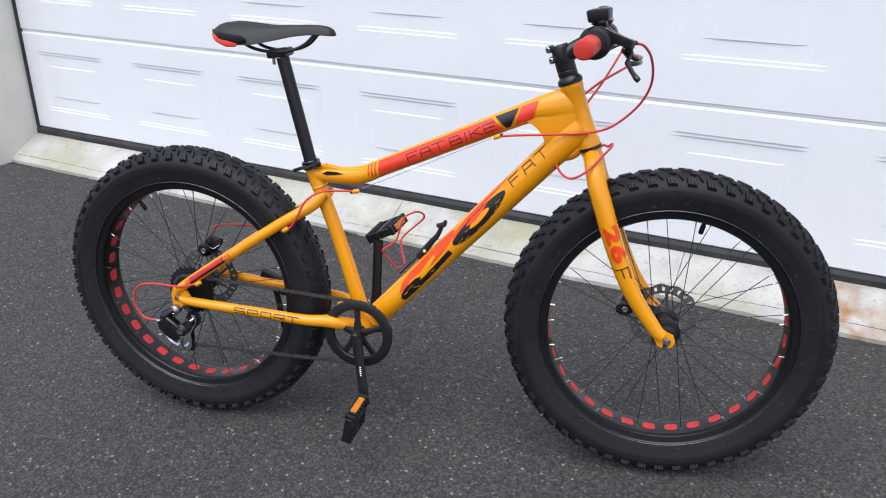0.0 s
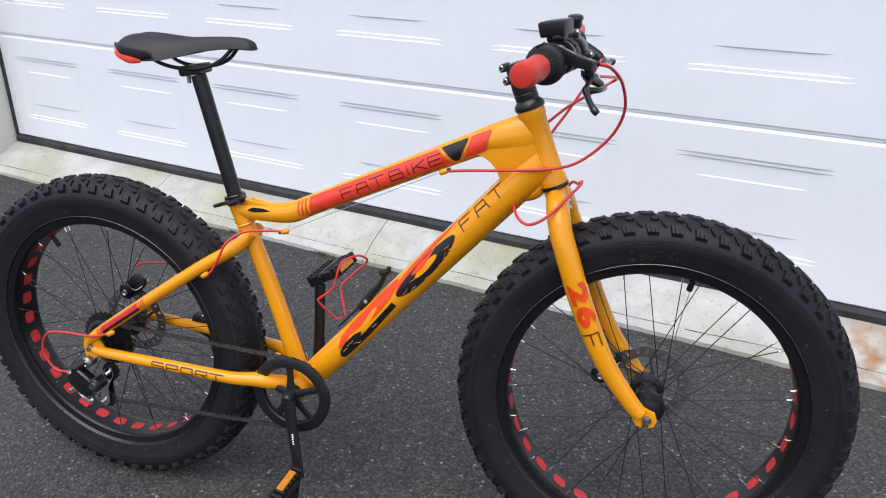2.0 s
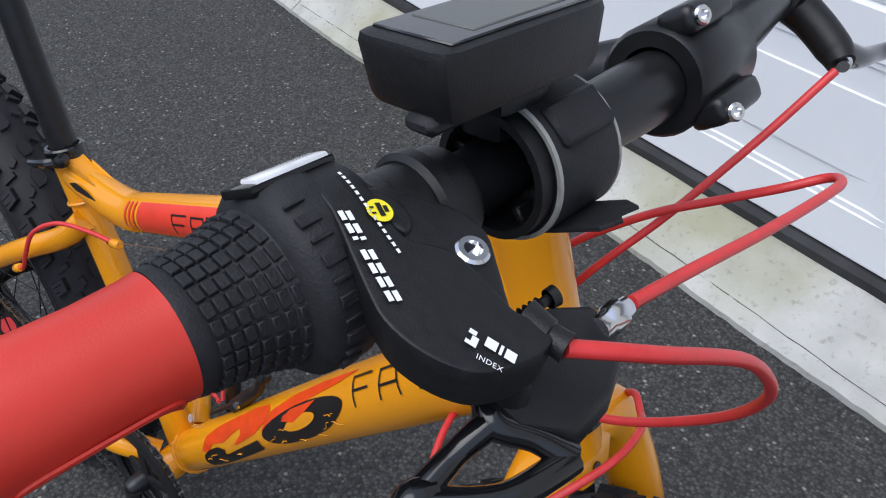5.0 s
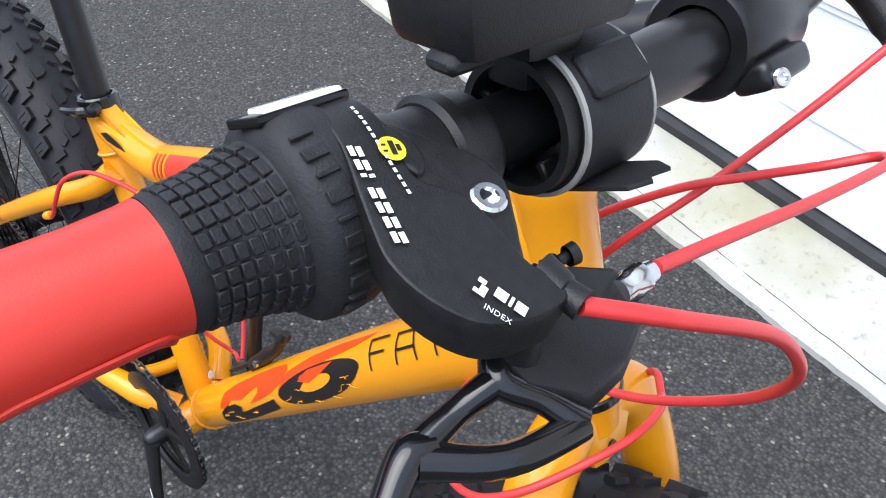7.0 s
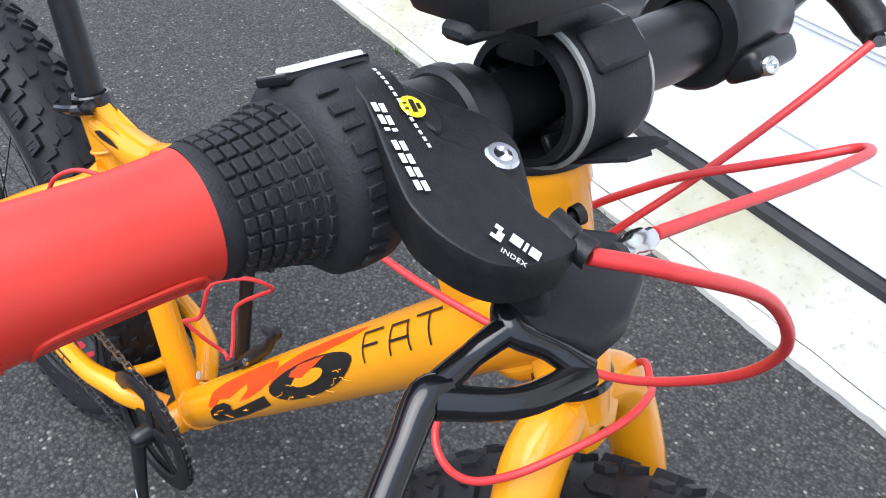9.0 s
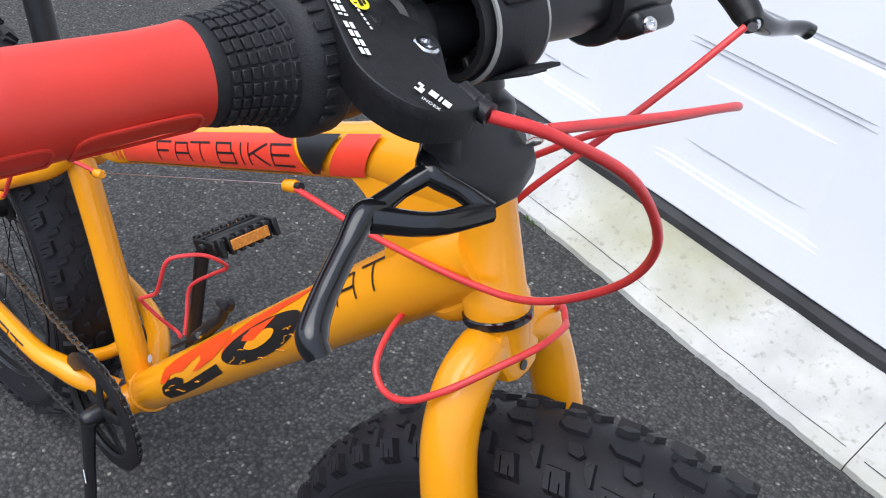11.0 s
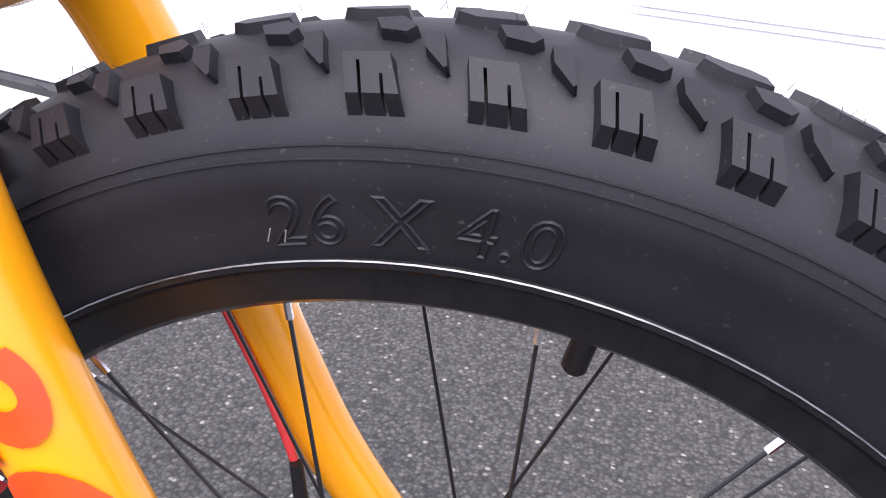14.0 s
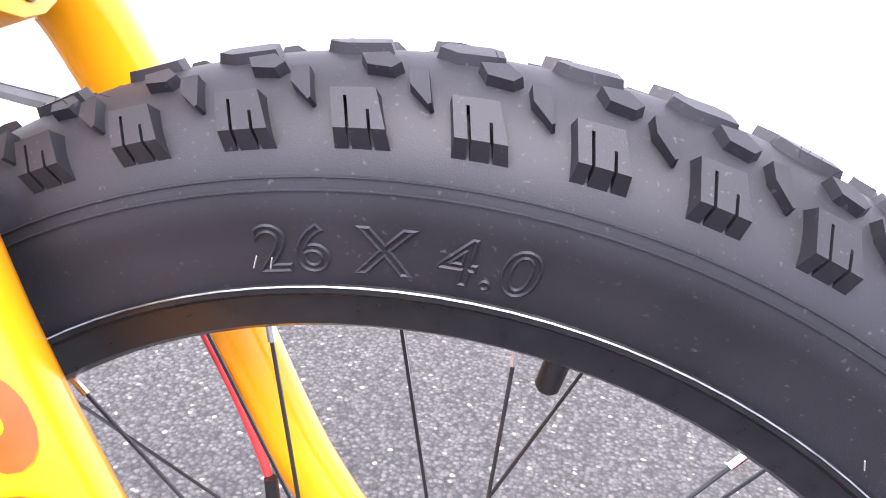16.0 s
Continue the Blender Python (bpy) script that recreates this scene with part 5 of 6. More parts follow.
def sleeve(y0, y1, prof, n=32):
    """A turned sleeve on the handlebar between y0 and y1; prof in (0..1, radius)."""
    a, b = bar_at(y0), bar_at(y1)
    return lathe([((b - a).length * t, r) for t, r in prof], a, b - a, n, (0, 0, 1))


handlebar = part("handlebar", tube(BAR, [0.011, 0.011, 0.0115, 0.0158, 0.0158, 0.0115, 0.011, 0.011], 24), BLACK_METAL, bike, "matt black riser handlebar")
# grips
for y0, y1 in ((-0.351, -0.262), (0.312, 0.205)):
    g = part("grip", sleeve(y0, y1, [(0, 0), (0.0, 0.0120), (0.012, 0.0158), (0.04, 0.0175), (0.30, 0.0179), (0.62, 0.0173), (0.80, 0.0171), (0.95, 0.0177), (1.0, 0.0182), (1.0, 0)], 40), RED_GRIP, handlebar, "red rubber grip")
# raised pads low on the near grip
for k, (yc, half) in enumerate(((-0.290, 0.022), (-0.332, 0.013))):
    bm = bmesh.new()
    pts = []
    for j in range(25):
        t = 2 * math.pi * j / 24
        yy = yc + half * math.copysign(abs(math.cos(t)) ** 0.35, math.cos(t))
        aa = radians(-42) + 0.42 * math.copysign(abs(math.sin(t)) ** 0.4, math.sin(t))
        c = bar_at(yy)
        pts.append(c + V(math.cos(aa), 0, math.sin(aa)) * 0.0180)
    sweep(bm, pts, 0.0007, 5, caps=False)
    part("grip_rib", bm, RED_GRIP, handlebar)

shifter = part("twist_shifter", sleeve(-0.262, -0.2125, [(0, 0), (0, 0.0182), (0.05, 0.0188), (0.10, 0.0180), (0.30, 0.0190), (0.50, 0.0215), (0.60, 0.0235), (0.63, 0.0270), (0.68, 0.0292), (0.80, 0.0300), (0.95, 0.0296), (1.0, 0.0285), (1.0, 0)], 48), DARK_RUBBER, bike, "black rubber twist shifter with square studs")
rnd = random.Random(4)
for row in range(7):
    for k in range(24):
        t = 0.11 + row * 0.071
        yy = -0.262 + 0.0495 * t
        r = float(np.interp(t, [0.10, 0.30, 0.50, 0.60], [0.0180, 0.0190, 0.0215, 0.0235]))
        a = 2 * math.pi * (k + rnd.uniform(-0.04, 0.04)) / 24
        c = bar_at(yy)
        n = V(math.cos(a), 0, math.sin(a))
        m = frame_of(c + n * (r + 0.0002), (0, 1, 0.0), V(-math.sin(a), 0, math.cos(a)))
        part("stud", block((0.0031, 2 * math.pi * r / 24 * 0.87, 0.0022), m, 0.0003, 1), DARK_RUBBER, shifter)
# moulded strokes round the collar
for k in range(10):
    a = radians(74 - 11 * k)
    c = bar_at(-0.2262)
    n = V(math.cos(a), 0, math.sin(a))
    m = frame_of(c + n * 0.0303, (0, 1, 0), V(-math.sin(a), 0, math.cos(a)))
    part("moulded_stroke", block((0.0068, 0.0012 + 0.0022 * (k % 2), 0.0014), m, 0.0002, 1), DARK_RUBBER, shifter)


def housing_top(x):
    """Round the bar at the back, then sloping down to the cable outlet."""
    if x < 1.0111:
        return 1.0112 + math.sqrt(max(0.0275 ** 2 - (x - 1.0005) ** 2, 1e-6))
    return 1.0366 - 0.42 * (x - 1.0111)


def housing_shell(outline, drop):
    """A moulded shell over the bar: its top follows housing_top, lower by drop."""
    ring = spline([V(x, y, 0) for x, y in outline] + [V(*outline[0], 0)], 3)[:-1]
    bm = extrude_outline([(p.x, p.y) for p in ring], 0.030, Matrix(), 0.0)
    top_edges = [e for e in bm.edges if all(v.co.z > 0.02 for v in e.verts)]
    bmesh.ops.bevel(bm, geom=top_edges, offset=0.0030, segments=4, profile=0.5, affect="EDGES", clamp_overlap=True)
    bmesh.ops.triangulate(bm, faces=bm.faces)
    bmesh.ops.subdivide_edges(bm, edges=bm.edges[:], cuts=2, use_grid_fill=True)
    for v in bm.verts:
        k = v.co.z / 0.030
        top = housing_top(v.co.x) - drop
        thick = float(np.interp(v.co.x, [1.0, 1.02, 1.045, 1.07], [0.030, 0.021, 0.0165, 0.0125])) - drop
        v.co.z = top - thick * (1 - k)
        # the wall draws in towards its foot
        c = V(min(max(v.co.x, 1.0), 1.052), -0.209, 0)
        s = 1 - 0.16 * max(0.0, 0.75 - k)
        v.co.x, v.co.y = c.x + (v.co.x - c.x) * s, c.y + (v.co.y - c.y) * s
    return bm


NEAR_EDGE = [(1.0668, -0.209), (1.0632, -0.2195), (1.0575, -0.2255), (1.049, -0.2295), (1.040, -0.2305), (1.032, -0.2280), (1.0235, -0.2245), (1.010, -0.2190), (0.996, -0.2165)]
ARM = [(0.981, -0.2120), (0.984, -0.2045), (0.994, -0.2020), (1.006, -0.2035), (1.018, -0.2070), (1.026, -0.2075), (1.031, -0.2030), (1.036, -0.1990), (1.0435, -0.1985), (1.051, -0.1985), (1.057, -0.1985), (1.063, -0.1940), (1.0660, -0.1925), (1.0680, -0.198)] + NEAR_EDGE
PAD = [(0.990, -0.206), (0.996, -0.2005), (1.005, -0.1995), (1.0145, -0.1925), (1.024, -0.1845), (1.034, -0.1825), (1.0425, -0.1880), (1.049, -0.1930), (1.056, -0.200), (1.050, -0.212), (1.036, -0.216), (1.018, -0.212), (1.004, -0.209)]
body = part("brake_lever_body", housing_shell(ARM, 0.0), BLACK_PLASTIC, bike, "black plastic shifter and brake lever housing with white print")
part("clamp_pad", housing_shell(PAD, 0.0036), BLACK_PLASTIC, body)
# the raised lid between print and clamp
lid = housing_shell([(1.007, -0.2055), (1.009, -0.2010), (1.016, -0.1985), (1.0215, -0.2005), (1.0235, -0.2050), (1.016, -0.2070)], 0.0018)
part("lid", lid, BLACK_PLASTIC, body)
part("core", sleeve(-0.2135, -0.170, [(0, 0), (0, 0.0272), (0.30, 0.0266), (0.36, 0.0220), (0.46, 0.0196), (0.54, 0.0192), (0.58, 0.0178), (0.8, 0.0178), (1.0, 0.0170), (1.0, 0)], 36), BLACK_PLASTIC, body)
part("clamp_band", sleeve(-0.178, -0.160, [(0, 0), (0, 0.0186), (0.10, 0.0206), (0.35, 0.0206), (0.42, 0.0186), (0.85, 0.0184), (1, 0.0168), (1, 0)], 36), BLACK_PLASTIC, body)


def on_housing(bm, p, q):
    """Lays a flat print on the housing: its x from p towards q."""
    p, q = Vector((*p, 0)), Vector((*q, 0))
    d = (q - p).normalized()
    e = V(-d.y, d.x, 0)
    for v in bm.verts:
        w = p + d * v.co.x + e * v.co.y
        v.co = V(w.x, w.y, housing_top(w.x) + 0.0012)
    return bm


def bars(cells):
    bm = bmesh.new()
    for x0, y0, x1, y1 in cells:
        n = 3
        for i in range(n):
            a, b = x0 + (x1 - x0) * i / n, x0 + (x1 - x0) * (i + 1) / n
            bm.faces.new([bm.verts.new(c) for c in ((a, y0, 0), (b, y0, 0), (b, y1, 0), (a, y1, 0))])
    return bm


cells = []
for k in range(7):
    x = k * 0.0040
    w = 0.0010 if k == 2 else 0.0029
    cells += [(x, 0.0, x + w, 0.0015), (x + 0.0004, 0.0020, x + w + 0.0004, 0.0035)]
part("print", on_housing(bars(cells), (1.0125, -0.2190), (1.0395, -0.2270)), WHITE_MARK, body, "white maker's print as plain shapes", smooth=False)
cells = [(k * 0.0021, 0, k * 0.0021 + 0.0013, 0.0009) for k in range(14)]
part("print", on_housing(bars(cells), (1.0015, -0.2085), (1.0290, -0.2140)), WHITE_MARK, body, "small illegible white print", smooth=False)
cells = [(0, 0, 0.0030, 0.0012), (0.0012, 0.0012, 0.0030, 0.0030), (0.0, 0.0032, 0.0020, 0.0046), (0.0045, 0.0022, 0.0075, 0.0052), (0.0082, 0.0022, 0.0090, 0.0052), (0.0097, 0.0022, 0.0125, 0.0052)]
part("logo", on_housing(bars(cells), (1.0555, -0.2185), (1.0680, -0.2140)), WHITE_MARK, body, "white logo as plain shapes", smooth=False)
t = lettering("INDEX", 0.0015, 1.1)
part("lettering", on_housing(t, (1.0600, -0.2195), (1.0680, -0.2160)), WHITE_MARK, body, "white lettering INDEX", smooth=False)
disc = bmesh.new()
disc.faces.new([disc.verts.new((0.0036 * math.cos(2 * math.pi * k / 24), 0.0036 * math.sin(2 * math.pi * k / 24), 0)) for k in range(24)])
bmesh.ops.triangulate(disc, faces=disc.faces)
part("sticker", on_housing(disc, (1.0175, -0.2085), (1.03, -0.213)), YELLOW_MARK, body, "round yellow sticker", smooth=False)
mark = bars([(-0.0021, -0.0006, 0.0021, 0.0009), (-0.001, 0.0012, 0.001, 0.0024), (-0.0012, -0.0026, -0.0006, -0.0014), (0.0006, -0.0026, 0.0012, -0.0014)])
on_housing(mark, (1.0175, -0.2085), (1.03, -0.213))
for v in mark.verts:
    v.co.z += 0.0003
part("sticker_mark", mark, BLACK_DECAL, body, "black marks", smooth=False)
part("window", extrude_outline([(-0.0050, -0.0110), (0.0035, -0.0125), (0.0050, 0.0130), (-0.0022, 0.0125)], 0.0030, pose(0.9890, -0.2165, 1.0368, -4, -24, 6), 0.0008), CLEAR_WINDOW, body, "clear gear window")
part("window_frame", extrude_outline([(-0.0068, -0.0165), (0.0045, -0.0150), (0.0062, 0.0145), (-0.0040, 0.0140)], 0.0030, pose(0.9888, -0.2165, 1.0353, -4, -24, 6), 0.0008), BLACK_GLOSS, body)
c = V(1.0365, -0.1925, housing_top(1.0365) - 0.0046)
part("clamp_bolt", lathe([(0, 0.0052), (0.0024, 0.0052), (0.0032, 0.0044), (0.0032, 0.0028), (0.0010, 0.0026), (0.0010, 0)], c, (0.3, 0, 1), 24), CHROME, body, "bright socket bolt")
part("cable_outlet", lathe([(0, 0.0062), (0.008, 0.0048), (0.0085, 0.0040), (0.014, 0.0044), (0.014, 0)], (1.057, -0.1945, 1.0115), (0.95, 0.08, -0.15), 18), BLACK_PLASTIC, body)
part("reach_screw", tube([(1.049, -0.188, 1.001), (1.053, -0.174, 1.003)], 0.0017, 10), BLACK_METAL, body)
for k in range(5):
    p = V(1.0496, -0.186, 1.0013) + V(0.004, 0.014, 0.002) * (0.15 * k)
    part("spring_coil", lathe([(-0.0005, 0.0020), (0.0, 0.0027), (0.0005, 0.0020)], p, (0.28, 1, 0.14), 12, closed=True), BLACK_METAL, body)
part("screw_head", lathe([(0, 0.0032), (0.003, 0.0034), (0.0035, 0.002), (0.002, 0.0015), (0.002, 0)], (1.053, -0.174, 1.003), (0.28, 1, 0.14), 14), BLACK_METAL, body)
# perch plate, lever with its window, barrel
plate = [(1.044, -0.190), (1.052, -0.170), (1.059, -0.156), (1.067, -0.153), (1.0745, -0.159), (1.0785, -0.174), (1.0780, -0.1925), (1.067, -0.206), (1.058, -0.208), (1.048, -0.203)]
bm = extrude_outline(plate, 0.010, Matrix.Translation((0, 0, 0.981)), 0.002)
for v in bm.verts:
    v.co.z -= (v.co.x - 1.062) * 0.55
part("perch", bm, BLACK_PLASTIC, body)
part("pivot_post", tube([(1.058, -0.200, 0.984), (1.056, -0.203, 1.010)], [0.007, 0.008], 12), BLACK_PLASTIC, body)


def barrel(a, d, parent):
    part("barrel_adjuster", lathe([(0, 0.0), (0, 0.0042), (0.004, 0.0045), (0.005, 0.0052), (0.011, 0.0052), (0.012, 0.0040), (0.016, 0.0036), (0.016, 0)], a, d, 12), CHROME, parent, "chrome barrel adjuster")


barrel(V(1.065, -0.160, 0.9885), V(0.12, 1, 0.0), body)
LA, LB, LC, LT = V(1.060, -0.210, 0.987), V(1.079, -0.196, 0.975), V(1.057, -0.236, 0.977), V(1.075, -0.277, 0.955)
bm = bmesh.new()
sweep(bm, spline([LA + V(-0.008, 0.010, 0.003), LA, (LA + LB) / 2 + V(0, 0.001, 0), LB], 5), [0.0050, 0.0046, 0.0040, 0.0046], 12, side=V(0, 0, 1))
sweep(bm, spline([LA, (LA + LC) / 2 + V(-0.001, 0.001, 0), LC], 5), [0.0044, 0.0036, 0.0046], 12, side=V(0, 0, 1))
sweep(bm, spline([LB, (LB + LC) / 2 + V(0.005, -0.004, -0.001), LC + V(0.002, -0.001, -0.001)], 5), [0.0046, 0.0044, 0.0052], 12, side=V(0, 0, 1))
sweep(bm, spline([LC + V(0.002, 0.004, 0), LC + V(0, -0.003, 0), LC.lerp(LT, 0.35) + V(-0.002, 0, 0.001), LC.lerp(LT, 0.75) + V(-0.002, 0, 0.001), LT, LT + V(0.005, -0.001, -0.005)], 6), [0.0052, 0.0054, 0.0046, 0.0047, 0.0056, 0.0046], 14, side=V(0, 0, 1), flat=0.95)
part("lever_blade", bm, BLACK_GLOSS, body, "glossy black brake lever")

# the far brake lever
far = part("brake_lever_body", sleeve(0.128, 0.152, [(0, 0), (0, 0.0165), (0.1, 0.018), (0.9, 0.018), (1, 0.0165), (1, 0)], 28), BLACK_PLASTIC, bike, "black brake lever on the far side of the bar")
part("perch", tube([(1.004, 0.140, 1.010), (1.024, 0.140, 1.000), (1.042, 0.136, 0.989), (1.050, 0.130, 0.984)], [0.0125, 0.011, 0.0105, 0.008], 12), BLACK_PLASTIC, far)
part("lever_blade", tube([(1.044, 0.140, 0.986), (1.054, 0.156, 0.979), (1.060, 0.174, 0.976), (1.068, 0.190, 0.975), (1.074, 0.197, 0.972)], [0.009, 0.0075, 0.0065, 0.0065, 0.0070], 12, flat=0.8), BLACK_GLOSS, far, "glossy black brake lever")
barrel(V(1.047, 0.140, 0.986), V(0.35, -1, -0.10), far)

# stem
STOP = HT1 + HAXIS * 0.062
stem = part("stem", tube([STOP + HAXIS * -0.006, STOP.lerp(bar_at(0), 0.45) + V(0, 0, 0.002), bar_at(0)], [0.0185, 0.0165, 0.0180], 20), BLACK_METAL, bike, "black alloy stem")
part("steerer_clamp", lathe([(-0.022, 0.0), (-0.022, 0.0195), (-0.020, 0.0205), (0.016, 0.0205), (0.018, 0.0195), (0.018, 0)], STOP, HAXIS, 28), BLACK_METAL, stem)
part("top_cap", lathe([(0.018, 0.0), (0.018, 0.0175), (0.021, 0.0165), (0.022, 0.006), (0.020, 0.0045), (0.020, 0)], STOP, HAXIS, 24), BLACK_METAL, stem)
FWD = V(0.83, 0, 0.56)
part("bar_clamp", lathe([(-0.028, 0.0165), (-0.028, 0.0235), (-0.025, 0.0255), (0.025, 0.0255), (0.028, 0.0235), (0.028, 0.0165)], bar_at(0), (0, 1, 0.0), 32, closed=True), BLACK_METAL, stem)
UPW = V(-0.56, 0, 0.83)
for su in (-1, 1):
    part("faceplate_lug", block((0.018, 0.040, 0.013), frame_of(bar_at(0) + V(0, -0.006, 0) + FWD * 0.018 + UPW * (su * 0.0205), FWD, (0, 1, 0)), 0.005, 3), BLACK_METAL, stem)
    part("faceplate_bolt", lathe([(0, 0.0042), (0.004, 0.0042), (0.0050, 0.0034), (0.0050, 0.0022), (0.002, 0.002), (0.002, 0)], bar_at(0) + V(0, -0.0190, 0) + FWD * 0.0255 + UPW * (su * 0.0215 - 0.0015), FWD + V(0, -0.5, 0), 16), CHROME, stem, "bright socket bolt")
    part("clamp_bolt", lathe([(0, 0.0050), (0.006, 0.0050), (0.0068, 0.004), (0.0068, 0.0026), (0.004, 0.0024), (0.004, 0)], STOP + V(-0.024, -0.010, 0) + HAXIS * (su * 0.0115), (-0.2, -1, 0), 16), CHROME, stem, "bright socket bolt")
    part("clamp_ear", block((0.016, 0.030, 0.014), frame_of(STOP + V(-0.022, 0, 0) + HAXIS * (su * 0.0115), (1, 0, 0.3), (0, 1, 0)), 0.004, 2), BLACK_METAL, stem)
part("headset_spacer", lathe([(0.0, 0), (0.0, 0.0262), (0.003, 0.0270), (0.009, 0.0262), (0.013, 0.0225), (0.016, 0.0200), (0.018, 0.0208), (0.027, 0.0208), (0.028, 0.0200), (0.030, 0.0208), (0.042, 0.0208), (0.042, 0)], HT1 + HAXIS * 0.0005, HAXIS, 32), BLACK_METAL, bike, "black headset cover and spacers")

# cycle computer on its strap
def strap(y0, y1, prof, n=44):
    a, b = bar_at(y0) + V(0.0055, 0, 0.0035), bar_at(y1) + V(0.0055, 0, 0.0035)
    return lathe([((b - a).length * t, r) for t, r in prof], a, b - a, n, (0, 0, 1), closed=True)


mount = part("computer_mount", strap(-0.1390, -0.1045, [(0, 0.0228), (0.0, 0.0258), (0.04, 0.0268), (0.96, 0.0268), (1.0, 0.0258), (1.0, 0.0228)]), DARK_RUBBER, bike, "black strap mount with a cycle computer on the handlebar")
part("strap_edge", strap(-0.1398, -0.1384, [(0, 0.0252), (0.0, 0.0266), (1, 0.0270), (1, 0.0252)]), GREY_TRIM, mount, "pale worn edge")
part("strap_edge", strap(-0.1050, -0.1040, [(0, 0.0255), (0.0, 0.0266), (1, 0.0268), (1, 0.0255)]), GREY_TRIM, mount, "pale worn edge")
part("mount_web", strap(-0.132, -0.110, [(0, 0.0110), (0, 0.0232), (1, 0.0232), (1, 0.0110)]), BLACK_PLASTIC, mount)
part("mount_ring", strap(-0.1460, -0.132, [(0, 0.0205), (0, 0.0236), (1, 0.0236), (1, 0.0205)]), BLACK_PLASTIC, mount)
for k in range(7):
    a = radians(-100 + 45 * k)
    cc = bar_at(-0.136) + V(0.0055, 0, 0.0035)
    part("mount_rib", block((0.010, 0.0035, 0.008), frame_of(cc + V(math.cos(a), 0, math.sin(a)) * 0.0180, (0, 1, 0), V(-math.sin(a), 0, math.cos(a))), 0.0008, 1), BLACK_PLASTIC, mount)
flap = [(0, -0.011), (0.016, -0.012), (0.034, -0.013), (0.040, -0.007), (0.036, -0.001), (0.041, 0.004), (0.034, 0.010), (0.014, 0.011), (0, 0.010)]
part("strap_end", extrude_outline(flap, 0.0018, frame_of((1.016, -0.124, 0.9885), (0.86, 0.1, 0.42), (-0.1, 1, 0)), 0.0004), DARK_RUBBER, mount, "frayed end of the strap")
part("cradle", block((0.028, 0.026, 0.010), pose(1.003, -0.138, 1.0425, 0, -8, -5), 0.004, 2), BLACK_PLASTIC, mount)
part("cradle_foot", block((0.020, 0.014, 0.016), pose(1.002, -0.138, 1.0330, 0, -8, -5), 0.004, 2), BLACK_PLASTIC, mount)
part("strap_patch", block((0.016, 0.030, 0.004), pose(1.026, -0.121, 1.0350, 0, 38, 0), 0.0015, 1), DARK_RUBBER, mount)
UNIT = pose(1.0020, -0.1430, 1.0575, 1, -7, -6)
shell = [(-0.021, -0.032), (-0.019, -0.0365), (-0.014, -0.038), (0.014, -0.038), (0.019, -0.0365), (0.021, -0.032), (0.021, 0.030), (0.0185, 0.036), (0.012, 0.039), (-0.012, 0.039), (-0.0185, 0.036), (-0.021, 0.030)]
bm = extrude_outline(shell, 0.0225, Matrix.Translation((0, 0, -0.0112)), 0.0035)
for v in bm.verts:
    # the case narrows towards its back and its lower end
    s = 1 - 0.055 * max(0.0, 0.3 - v.co.z / 0.0112)
    v.co.x *= s
    v.co.y *= s
bmesh.ops.transform(bm, matrix=UNIT, verts=bm.verts)
part("cycle_computer", bm, BLACK_PLASTIC, mount, "black cycle computer with a grey screen")
UNIT_TOP = UNIT @ Matrix.Translation((0, 0, 0.0116))
part("bezel", block((0.0345, 0.064, 0.0012), UNIT_TOP, 0.0005, 1), BLACK_GLOSS, mount)
part("screen", block((0.027, 0.043, 0.0012), UNIT_TOP @ Matrix.Translation((0, 0.002, 0.0006)), 0.0004, 1), SCREEN, mount, "grey switched-off screen")
part("port_cover", block((0.013, 0.018, 0.006), UNIT @ Matrix.Translation((0.006, -0.0290, -0.0125)), 0.002, 1), DARK_RUBBER, mount)

# bell on the far side
bell = part("bell", lathe([(-0.010, 0), (-0.010, 0.010), (-0.008, 0.0125), (0.004, 0.0130), (0.006, 0.0150), (0.0085, 0.0150), (0.013, 0.0135), (0.0155, 0.008), (0.016, 0)], (1.000, 0.119, 1.050), (0, 0, 1), 28), BLACK_GLOSS, bike, "small black bell")
part("thumb_lever", tube([(0.989, 0.117, 1.050), (0.979, 0.111, 1.050), (0.971, 0.109, 1.053)], [0.004, 0.0035, 0.005], 8, flat=0.6), BLACK_PLASTIC, bell)
part("bell_clamp", sleeve(0.111, 0.127, [(0, 0), (0, 0.0145), (0.1, 0.0158), (0.9, 0.0158), (1, 0.0145), (1, 0)], 24), BLACK_PLASTIC, bell)


for thing in (handlebar, shifter, body, far, mount, bell):
    turn_controls(thing)
turn_controls(stem, lambda p: max(0.0, min(1.0, (p.x - 0.935) / 0.05)))


# -- cables --
def cable(pts, label, r=0.0026, mat=None):
    pts = [turned(V(*p), max(0.0, min(1.0, (p[2] - 0.80) / 0.12)) if p[0] > 0.95 else 0.0) for p in pts]
    return part("cable", tube(pts, r, 10), mat or RED_CABLE, bike, label)


